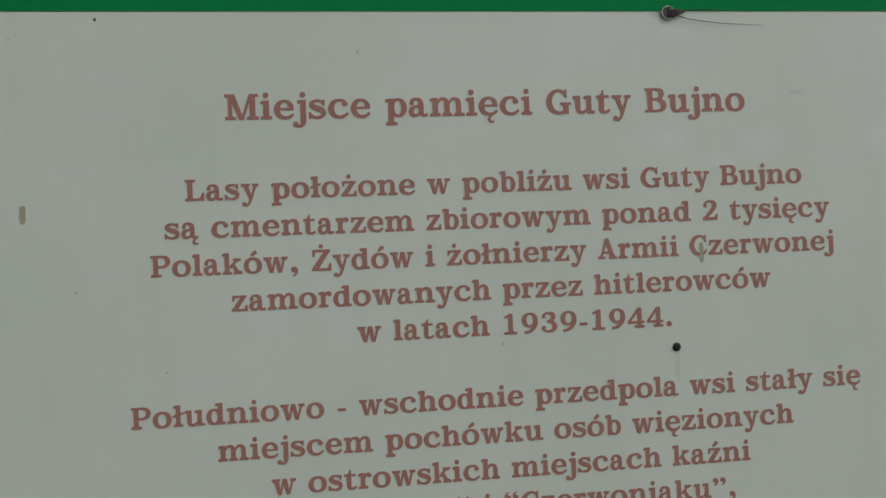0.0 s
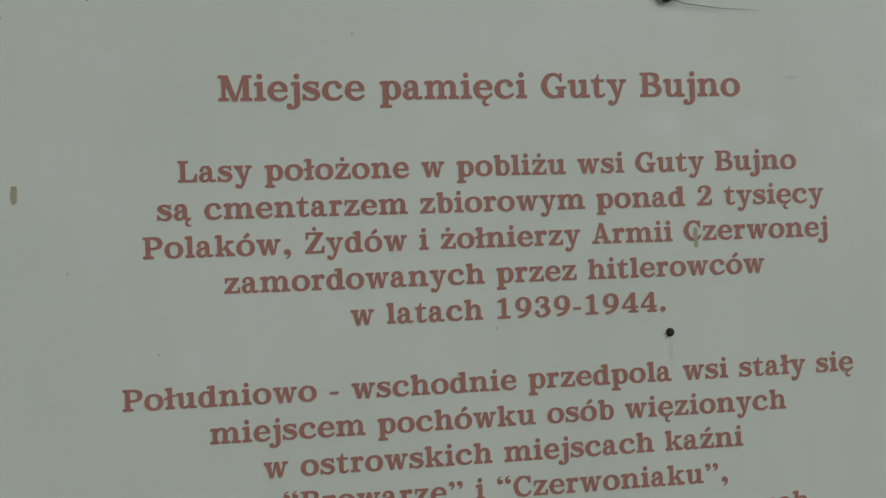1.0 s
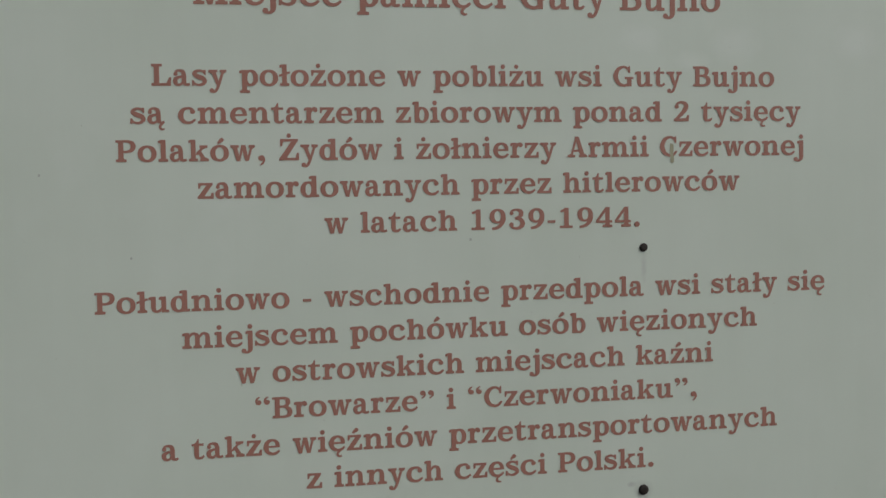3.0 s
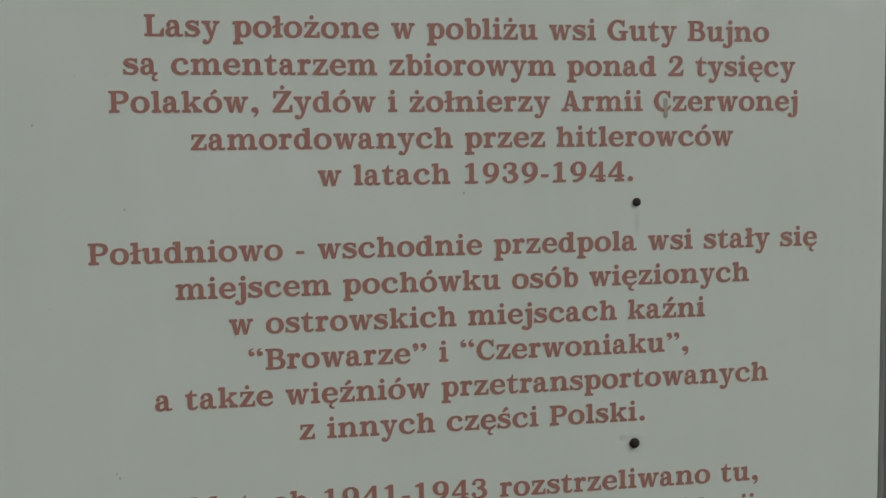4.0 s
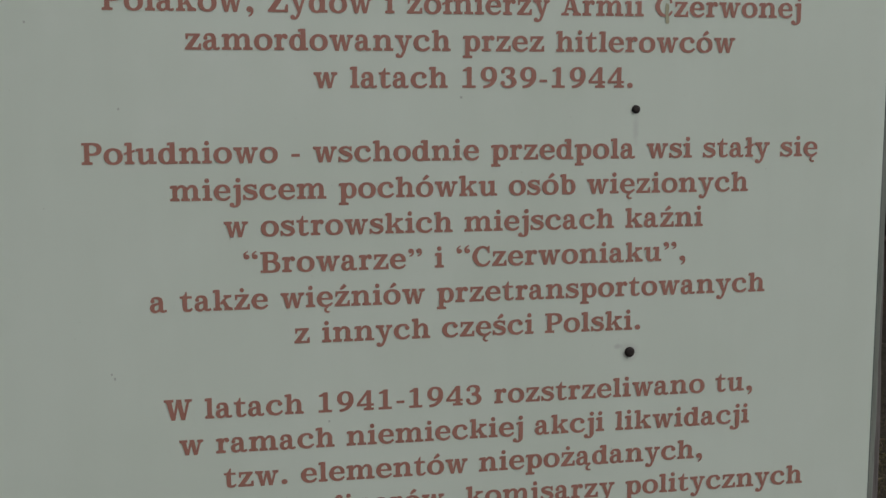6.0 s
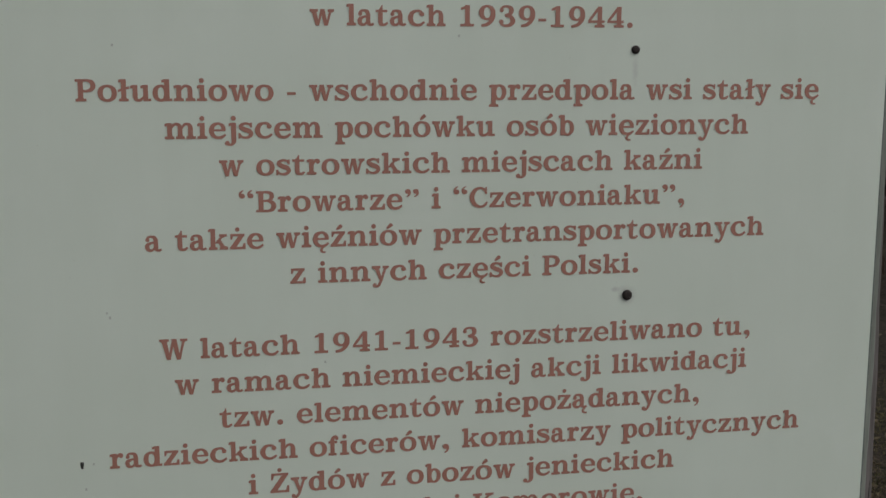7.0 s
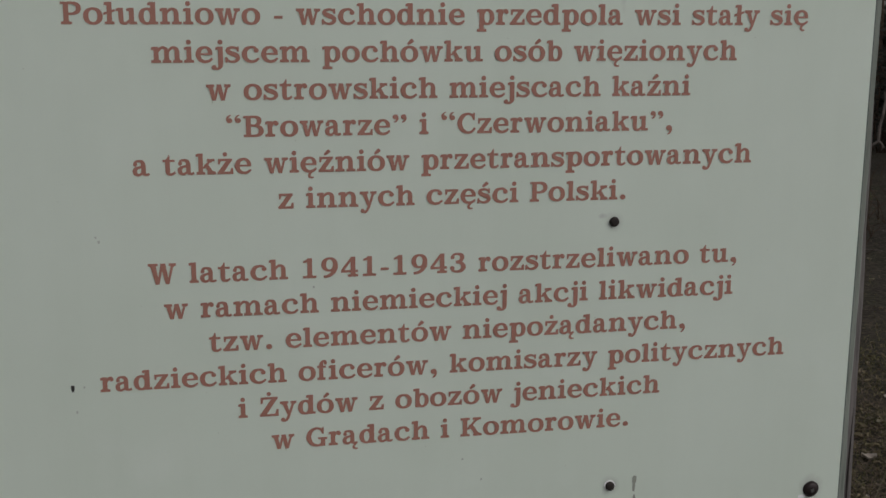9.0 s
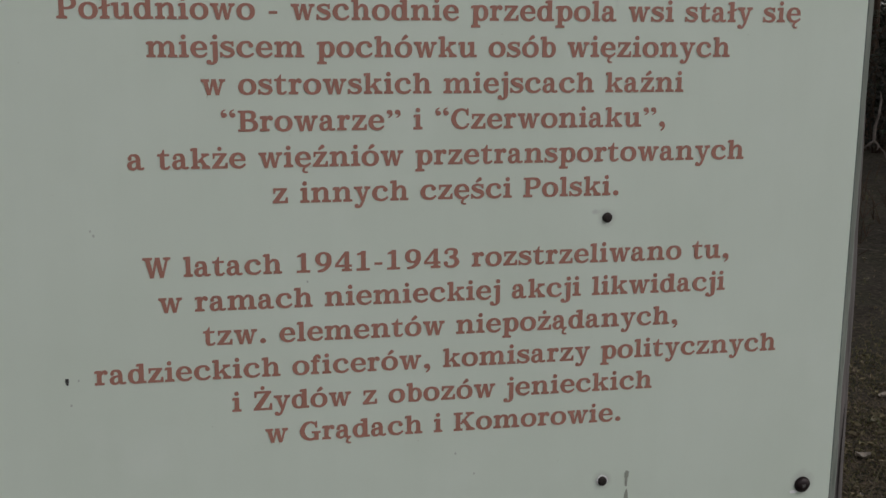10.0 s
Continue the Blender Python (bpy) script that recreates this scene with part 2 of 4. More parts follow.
BARK = two_scale("conifer_bark", [(0.3, (0.035, 0.026, 0.02)), (0.7, (0.11, 0.075, 0.055))], [(0.3, (0.02, 0.016, 0.012)), (0.7, (0.10, 0.07, 0.05))], 3.0, 18.0, 0.95, 0.1,
                 stretch=(2.5, 2.5, 0.6), mixf=0.5, bump=1.0, depth=0.02)
NEEDLE = two_scale("dark_conifer_needles", [(0.3, (0.010, 0.018, 0.009)), (0.7, (0.03, 0.045, 0.02))], [(0.3, (0.010, 0.017, 0.008)), (0.7, (0.035, 0.05, 0.022))], 1.5, 15.0, 0.8, 0.2)
LEAF = two_scale("undergrowth_leaves", [(0.3, (0.008, 0.009, 0.006)), (0.7, (0.017, 0.016, 0.010))], [(0.3, (0.008, 0.009, 0.006)), (0.7, (0.018, 0.016, 0.010))], 2.0, 20.0, 0.75, 0.2)


# ---- mesh helpers ----
def mesh_of(name, bm, mat):
    me = bpy.data.meshes.new(name)
    bm.to_mesh(me)
    bm.free()
    me.materials.append(mat)
    return me


def part(name, bm, mat, parent, label=""):
    """One mesh under a thing (an Empty) or under a part; its mesh is given in world places."""
    ob = new(name, mesh_of(name, bm, mat))
    ob.parent = parent
    if parent.type == "EMPTY":
        ob.matrix_parent_inverse = parent.matrix_basis.inverted()
    return tagged(ob, label)


def thing(name, place, label, category, group="", kind=""):
    ob = new(name)
    ob.empty_display_size = 0.1
    ob.matrix_basis = Matrix.Translation(place)
    return tagged(ob, label, category, group, kind)


def box(bm, x0, x1, y0, y1, z0, z1, bevel=0.0):
    r = bmesh.ops.create_cube(bm, size=1)
    bmesh.ops.scale(bm, vec=(x1 - x0, y1 - y0, z1 - z0), verts=r["verts"])
    bmesh.ops.translate(bm, vec=((x0 + x1) / 2, (y0 + y1) / 2, (z0 + z1) / 2), verts=r["verts"])
    if bevel:
        edges = list({e for v in r["verts"] for e in v.link_edges})
        bmesh.ops.bevel(bm, geom=edges, offset=bevel, segments=2, affect="EDGES", profile=0.6)
    return bm


def tube(bm, points, radii, sides=6):
    """A tapered tube along points."""
    rings = []
    pts = [Vector(p) for p in points]
    for i, p in enumerate(pts):
        d = (pts[min(i + 1, len(pts) - 1)] - pts[max(i - 1, 0)]).normalized()
        a = d.orthogonal().normalized()
        b = d.cross(a)
        rings.append([bm.verts.new(p + (a * math.cos(2 * math.pi * k / sides) + b * math.sin(2 * math.pi * k / sides)) * radii[i]) for k in range(sides)])
    for r0, r1 in zip(rings, rings[1:]):
        for k in range(sides):
            bm.faces.new((r0[k], r0[(k + 1) % sides], r1[(k + 1) % sides], r1[k]))
    bm.faces.new(rings[0][::-1])
    bm.faces.new(rings[-1])
    return bm


# ---- ground ----
def height(x, y):
    h = 0.035 * noise.noise(Vector((x * 0.9, y * 0.9, 0))) + 0.015 * noise.noise(Vector((x * 3.1, y * 3.1, 5)))
    return h * min(1.0, (abs(x) + abs(y)) / 1.5)


def axis_steps(limit):
    v, s, out = 0.0, 0.25, [0.0]
    while v < limit:
        if v > 12:
            s *= 1.35
        v += s
        out.append(v)
    return [-q for q in out[:0:-1]] + out


steps = axis_steps(900)
bm = bmesh.new()
grid = [[bm.verts.new((x, y, height(x, y))) for x in steps] for y in steps]
for r0, r1 in zip(grid, grid[1:]):
    for i in range(len(steps) - 1):
        bm.faces.new((r0[i], r0[i + 1], r1[i + 1], r1[i])).smooth = True
ground = new("ground", mesh_of("ground", bm, SOIL))
tagged(ground, "dark brown forest soil with moss and dry litter", "ground", kind="structure")

# ---- the information board ----
LEFT, RIGHT, BOTTOM, GREEN_Z, TOP = -0.455, 0.400, 0.895, 1.7428, 1.835


def edge_slope(bm):
    """The seam between the white sheet and the green band is not quite level."""
    for v in bm.verts:
        if abs(v.co.z - GREEN_Z) < 0.002:
            v.co.z -= 0.0022 * (v.co.x - 0.1)


board = thing("information_board", (0, 0.06, 0), "weathered white information board with faded red Polish lettering, on wooden posts", "sign")
bm = box(bmesh.new(), LEFT, RIGHT, 0.0, 0.003, BOTTOM, GREEN_Z)
edge_slope(bm)
panel = part("panel", bm, SHEET, board, "off-white coated sheet with grime specks and drip stains")
bm = box(bmesh.new(), LEFT, RIGHT, -0.0006, 0.003, GREEN_Z, TOP, 0.0002)
edge_slope(bm)
part("header_band", bm, GREEN, board, "glossy green band along the top of the sheet")
bm = box(bmesh.new(), RIGHT, RIGHT + 0.0012, 0.0004, 0.0034, BOTTOM, TOP, 0.0003)
part("edge_strip", bm, EDGE, board, "dark green edge of the sheet")


def plank(x0, x1, y0, y1, z0, z1, lean=0.0, seed=0, rough=0.0012):
    """An upright plank with a worn, slightly wavy outline; lean widens its right edge towards the foot."""
    bm = bmesh.new()
    n = 60
    rings = []
    for i in range(n + 1):
        z = z0 + (z1 - z0) * i / n
        w = [rough * noise.noise(Vector((seed + 7.3 * k, z * 11, seed))) + 0.5 * rough * noise.noise(Vector((seed + 3.1 * k, z * 47, 2))) for k in range(4)]
        xr = x1 + lean * (z1 - z)
        c = min(0.0025, (x1 - x0) * 0.2)
        rings.append([bm.verts.new(p) for p in ((x0 + c, y0 + w[3], z), (xr - c + w[0], y0 + w[3], z), (xr + w[0], y0 + c, z), (xr + w[0], y1, z), (x0 + w[1], y1, z), (x0 + w[1], y0 + c, z))])
    for r0, r1 in zip(rings, rings[1:]):
        for k in range(6):
            bm.faces.new((r0[k], r0[(k + 1) % 6], r1[(k + 1) % 6], r1[k])).smooth = True
    bm.faces.new(rings[0][::-1])
    bm.faces.new(rings[-1])
    return bm


part("batten", plank(0.345, 0.4096, 0.0045, 0.022, 0.875, 1.85, 0.0008, 1, 0.0018), WOOD, board, "weathered grey wooden batten with split edge")
part("batten", plank(0.130, 0.185, 0.0045, 0.022, 0.875, 1.85, 0.0, 2), WOOD, board)
part("batten", plank(-0.46, -0.40, 0.0045, 0.022, 0.875, 1.85, 0.0, 3), WOOD, board)
right_post = part("post", plank(0.318, 0.4110, 0.0235, 0.11, -0.3, 1.90, 0.0195, 4, 0.002), BROWN_WOOD, board, "brownish weathered square wooden post")
part("post", plank(-0.46, -0.37, 0.0235, 0.11, -0.3, 1.90, 0.0, 5, 0.002), BROWN_WOOD, board, "brownish weathered square wooden post")
part("crack", plank(0.4236, 0.4240, 0.0231, 0.026, 0.70, 1.06, 0.0045, 8, 0.0004), DARK_SPLIT, right_post, "dark split along the post")
part("rail", box(bmesh.new(), -0.365, 0.313, 0.0235, 0.05, 1.70, 1.78, 0.002), WOOD, board)
part("rail", box(bmesh.new(), -0.365, 0.313, 0.0235, 0.05, 0.93, 1.01, 0.002), WOOD, board)


# ---- lettering: a bold slab-serif face drawn with a broad pen; an em is 1 high ----
CAP, XH, LOW = 0.69, 0.508, -0.225
SLAB = 0.084
INK_SPREAD = 0.006
PLAIN = {"ą": "a", "ę": "e", "ó": "o", "ł": "l", "ż": "z", "ź": "z", "ś": "s", "Ż": "Z"}
ADVANCE = {"a": 0.591, "b": 0.599, "c": 0.618, "d": 0.649, "e": 0.594, "f": 0.391, "h": 0.682, "i": 0.361, "j": 0.337, "k": 0.679, "l": 0.351, "m": 1.016,
           "n": 0.720, "o": 0.638, "p": 0.643, "r": 0.484, "s": 0.522, "t": 0.464, "u": 0.686, "w": 0.827, "y": 0.615, "z": 0.558, "A": 0.732, "B": 0.702,
           "C": 0.689, "G": 0.775, "K": 0.825, "L": 0.662, "M": 0.940, "P": 0.670, "W": 0.953, "Z": 0.688, "-": 0.373, ".": 0.343, ",": 0.367, "“": 0.573, "”": 0.573, " ": 0.359}
DIGIT = 0.677
BEARING = {"1": 0.11, "2": 0.06, "3": 0.06, "4": 0.05, "9": 0.06, ".": 0.07, ",": 0.07, "-": 0.05, "“": 0.05, "”": 0.05}


class Pen:
    """Collects the overlapping strokes of one letter; outline() joins them into one flat sheet of triangles."""

    def __init__(self):
        self.points, self.faces = [], []

    def poly(self, *corners):
        area = sum(a[0] * b[1] - b[0] * a[1] for a, b in zip(corners, corners[1:] + corners[:1]))
        if abs(area) < 2e-5:
            return
        i = len(self.points)
        self.points += corners if area > 0 else corners[::-1]
        self.faces.append(list(range(i, i + len(corners))))

    def bar(self, x0, x1, y0, y1):
        e = INK_SPREAD / 2 if x1 - x0 < y1 - y0 else 0.0
        self.poly((x0 - e, y0), (x1 + e, y0), (x1 + e, y1), (x0 - e, y1))

    def slant(self, top, foot, wide_top, wide_foot=None):
        """A straight stroke, cut level at both ends; its middle runs from top to foot."""
        a, b = wide_top / 2, (wide_foot or wide_top) / 2
        self.poly((foot[0] - b, foot[1]), (foot[0] + b, foot[1]), (top[0] + a, top[1]), (top[0] - a, top[1]))

    def ball(self, x, y, r):
        self.poly(*[(x + r * math.cos(math.pi * k / 9), y + r * math.sin(math.pi * k / 9)) for k in range(18)])

    def bowl(self, x, y, rx, ry, inner_x, inner_y, n=28):
        """A ring, thick at its sides and thin at its top and foot."""
        def at(a, w, h):
            c, s = math.cos(a), math.sin(a)
            return x + w * math.copysign(abs(c) ** 0.92, c), y + h * math.copysign(abs(s) ** 0.92, s)
        turn = [2 * math.pi * k / n for k in range(n + 1)]
        for a, b in zip(turn, turn[1:]):
            self.poly(at(a, rx, ry), at(b, rx, ry), at(b, inner_x, inner_y), at(a, inner_x, inner_y))

    def curve(self, *knots):
        """A swelling stroke through knots of x, y, width."""
        k = [Vector(p) for p in knots]
        k = [k[0] * 2 - k[1], *k, k[-1] * 2 - k[-2]]
        path = []
        for a, b, c, d in zip(k, k[1:], k[2:], k[3:]):
            path += [0.5 * (2 * b + (c - a) * t + (2 * a - 5 * b + 4 * c - d) * t * t + (3 * b - a - 3 * c + d) * t ** 3) for t in (0, 0.25, 0.5, 0.75)]
        path.append(k[-2])
        rails = []
        for i, p in enumerate(path):
            d = (path[min(i + 1, len(path) - 1)] - path[max(i - 1, 0)]).xy.normalized() * (p.z + INK_SPREAD) / 2
            rails.append(((p.x - d.y, p.y + d.x), (p.x + d.y, p.y - d.x)))
        for (a, b), (c, d) in zip(rails, rails[1:]):
            self.poly(a, b, d)
            self.poly(a, d, c)

    def slab(self, x0, x1, y, stem0, stem1, up=True):
        """A slab serif with small brackets into its stem."""
        s = 1 if up else -1
        self.bar(x0, x1, min(y, y + s * SLAB), max(y, y + s * SLAB))
        e = y + s * (SLAB - 0.004)
        self.poly((max(x0, stem0 - 0.035), e), (min(x1, stem1 + 0.035), e), (stem1, e + s * 0.036), (stem0, e + s * 0.036))

    def flag(self, stem, y, reach=0.08):
        """The sloping serif on the left of a stem's head."""
        self.poly((stem - reach, y - 0.105), (stem + 0.05, y - 0.095), (stem + 0.05, y), (stem - 0.01, y), (stem - reach, y - 0.028))

    def outline(self):
        v, _, f, _, _, made = delaunay_2d_cdt([Vector(p) for p in self.points], [], self.faces, 0, 1e-5)
        return [tuple(p) for p in v], [tuple(t) for t, o in zip(f, made) if o]


def stem_letter(p, x0, x1, top, foot0, foot1):
    """A full stem with a flag and a foot."""
    p.bar(x0, x1, 0, top)
    p.flag(x0, top)
    p.slab(foot0, foot1, 0, x0, x1)


def arch(p, x0, x1, top=0.478):
    """The shoulder that springs from a stem's right edge x0 to the next stem's middle x1."""
    w = x1 - x0
    p.curve((x0 - 0.02, top - 0.13, 0.05), (x0 + w * 0.25, top - 0.025, 0.08), (x0 + w * 0.58, top + 0.0, 0.085), (x0 + w * 0.92, top - 0.055, 0.125), (x1, top - 0.15, 0.146))


def draw_low(c, p):
    """Lower-case letters."""
    if c == "a":
        p.bar(0.288, 0.432, 0.12, 0.36)
        p.curve((0.07, 0.395, 0.06), (0.12, 0.462, 0.075), (0.22, 0.482, 0.076), (0.325, 0.442, 0.125), (0.36, 0.345, 0.144))
        p.ball(0.093, 0.375, 0.068)
        p.curve((0.33, 0.292, 0.07), (0.20, 0.272, 0.078), (0.098, 0.215, 0.125), (0.078, 0.140, 0.148), (0.108, 0.063, 0.115), (0.19, 0.028, 0.08), (0.275, 0.062, 0.072), (0.345, 0.13, 0.06))
        p.curve((0.36, 0.16, 0.144), (0.376, 0.075, 0.13), (0.435, 0.034, 0.08), (0.495, 0.040, 0.078), (0.548, 0.066, 0.062))
    elif c == "b":
        p.bar(0.075, 0.222, 0.0, CAP)
        p.flag(0.075, CAP)
        p.bowl(0.325, 0.252, 0.245, 0.266, 0.092, 0.185)
    elif c == "c":
        p.curve((0.455, 0.41, 0.06), (0.385, 0.472, 0.08), (0.27, 0.484, 0.076), (0.142, 0.425, 0.12), (0.080, 0.258, 0.156), (0.140, 0.096, 0.122), (0.27, 0.031, 0.086), (0.40, 0.048, 0.082), (0.515, 0.135, 0.062))
        p.ball(0.435, 0.385, 0.076)
    elif c == "d":
        p.bar(0.362, 0.509, 0.0, CAP)
        p.flag(0.362, CAP)
        p.bar(0.50, 0.586, 0.0, SLAB)
        p.bowl(0.260, 0.252, 0.245, 0.266, 0.092, 0.185)
    elif c == "e":
        p.curve((0.466, 0.262, 0.12), (0.448, 0.37, 0.128), (0.375, 0.458, 0.09), (0.272, 0.483, 0.074), (0.142, 0.422, 0.125), (0.080, 0.258, 0.156), (0.140, 0.098, 0.122), (0.275, 0.031, 0.088), (0.41, 0.052, 0.082), (0.518, 0.135, 0.062))
        p.bar(0.12, 0.525, 0.238, 0.302)
    elif c == "f":
        p.bar(0.075, 0.222, 0.0, 0.5)
        p.slab(0.0, 0.305, 0.0, 0.075, 0.222)
        p.bar(0.0, 0.325, XH - 0.078, XH)
        p.curve((0.148, 0.47, 0.147), (0.156, 0.575, 0.135), (0.205, 0.655, 0.09), (0.28, 0.668, 0.07), (0.335, 0.63, 0.06))
        p.ball(0.305, 0.607, 0.066)
    elif c == "h":
        stem_letter(p, 0.072, 0.218, CAP, 0.0, 0.288)
        arch(p, 0.218, 0.474)
        p.bar(0.401, 0.547, 0.0, 0.36)
        p.slab(0.338, 0.628, 0.0, 0.401, 0.547)
    elif c == "i":
        stem_letter(p, 0.085, 0.233, XH, 0.0, 0.314)
        p.ball(0.155, 0.648, 0.078)
    elif c == "j":
        p.bar(0.214, 0.362, -0.03, XH)
        p.flag(0.214, XH)
        p.curve((0.288, 0.0, 0.148), (0.282, -0.105, 0.135), (0.225, -0.182, 0.085), (0.135, -0.196, 0.066), (0.07, -0.165, 0.066))
        p.ball(0.082, -0.148, 0.076)
        p.ball(0.286, 0.648, 0.078)
    elif c == "k":
        stem_letter(p, 0.072, 0.216, CAP, 0.0, 0.285)
        p.slant((0.455, 0.45), (0.235, 0.20), 0.105)
        p.slab(0.345, 0.602, XH, 0.42, 0.50, False)
        p.slant((0.325, 0.325), (0.495, 0.03), 0.14, 0.168)
        p.slab(0.358, 0.636, 0.0, 0.43, 0.57)
    elif c == "l":
        stem_letter(p, 0.075, 0.222, CAP, 0.0, 0.294)
    elif c == "m":
        stem_letter(p, 0.082, 0.228, XH, 0.0, 0.298)
        arch(p, 0.228, 0.478)
        p.bar(0.405, 0.551, 0.0, 0.36)
        p.slab(0.345, 0.620, 0.0, 0.405, 0.551)
        arch(p, 0.551, 0.801)
        p.bar(0.728, 0.874, 0.0, 0.36)
        p.slab(0.668, 0.963, 0.0, 0.728, 0.874)
    elif c == "n":
        stem_letter(p, 0.085, 0.232, XH, 0.0, 0.306)
        arch(p, 0.232, 0.504)
        p.bar(0.431, 0.577, 0.0, 0.36)
        p.slab(0.364, 0.667, 0.0, 0.431, 0.577)
    elif c == "o":
        p.bowl(0.29, 0.253, 0.29, 0.268, 0.132, 0.186)
    elif c == "p":
        p.bar(0.077, 0.224, LOW, XH)
        p.flag(0.077, XH)
        p.slab(0.0, 0.315, LOW, 0.077, 0.224)
        p.bowl(0.337, 0.254, 0.247, 0.266, 0.092, 0.185)
    elif c == "r":
        stem_letter(p, 0.082, 0.228, XH, 0.0, 0.318)
        p.curve((0.21, 0.335, 0.055), (0.255, 0.430, 0.075), (0.315, 0.478, 0.078), (0.385, 0.476, 0.07))
        p.ball(0.364, 0.430, 0.076)
    elif c == "s":
        p.curve((0.415, 0.375, 0.05), (0.36, 0.450, 0.068), (0.245, 0.483, 0.072), (0.120, 0.437, 0.10), (0.100, 0.362, 0.125), (0.215, 0.286, 0.145), (0.350, 0.232, 0.145), (0.406, 0.145, 0.125), (0.350, 0.058, 0.096), (0.235, 0.026, 0.074), (0.115, 0.060, 0.066), (0.055, 0.14, 0.05))
        p.bar(0.378, 0.435, 0.345, XH)
        p.bar(0.02, 0.08, 0.0, 0.175)
    elif c == "t":
        p.bar(0.085, 0.232, 0.12, 0.5)
        p.poly((0.06, 0.485), (0.232, 0.485), (0.232, 0.652), (0.190, 0.652), (0.150, 0.560))
        p.bar(0.0, 0.388, XH - 0.078, XH)
        p.curve((0.158, 0.15, 0.147), (0.174, 0.068, 0.13), (0.245, 0.031, 0.084), (0.325, 0.044, 0.078), (0.402, 0.100, 0.06))
    elif c == "u":
        p.bar(0.078, 0.224, 0.15, XH)
        p.flag(0.078, XH)
        p.bar(0.402, 0.548, 0.0, XH)
        p.flag(0.402, XH)
        p.bar(0.53, 0.642, 0.0, SLAB)
        p.curve((0.151, 0.18, 0.146), (0.168, 0.080, 0.125), (0.248, 0.030, 0.084), (0.340, 0.055, 0.078), (0.425, 0.145, 0.05))
    elif c == "w":
        p.slant((0.132, XH - 0.02), (0.252, -0.01), 0.152, 0.12)
        p.slant((0.395, XH), (0.268, -0.01), 0.080, 0.075)
        p.slant((0.410, XH), (0.530, -0.01), 0.150, 0.12)
        p.slant((0.683, XH - 0.02), (0.546, -0.01), 0.080, 0.075)
        p.slab(0.0, 0.268, XH, 0.065, 0.205, False)
        p.slab(0.585, 0.787, XH, 0.645, 0.72, False)
    elif c == "y":
        p.slant((0.145, XH - 0.02), (0.318, -0.01), 0.158, 0.10)
        p.curve((0.470, 0.47, 0.078), (0.325, 0.04, 0.084), (0.252, -0.125, 0.086), (0.175, -0.193, 0.072), (0.085, -0.178, 0.064))
        p.ball(0.098, -0.150, 0.074)
        p.slab(0.0, 0.292, XH, 0.07, 0.225, False)
        p.slab(0.365, 0.576, XH, 0.43, 0.51, False)
    elif c == "z":
        p.bar(0.030, 0.490, XH - 0.080, XH)
        p.bar(0.0, 0.518, 0.0, 0.080)
        p.poly((0.290, XH - 0.075), (0.490, XH - 0.01), (0.490, XH - 0.05), (0.215, 0.07), (0.0, 0.03), (0.0, 0.05))
        p.poly((0.030, XH), (0.118, XH - 0.07), (0.086, XH - 0.185), (0.030, XH - 0.185))
        p.poly((0.410, 0.07), (0.518, 0.0), (0.518, 0.195), (0.452, 0.195))


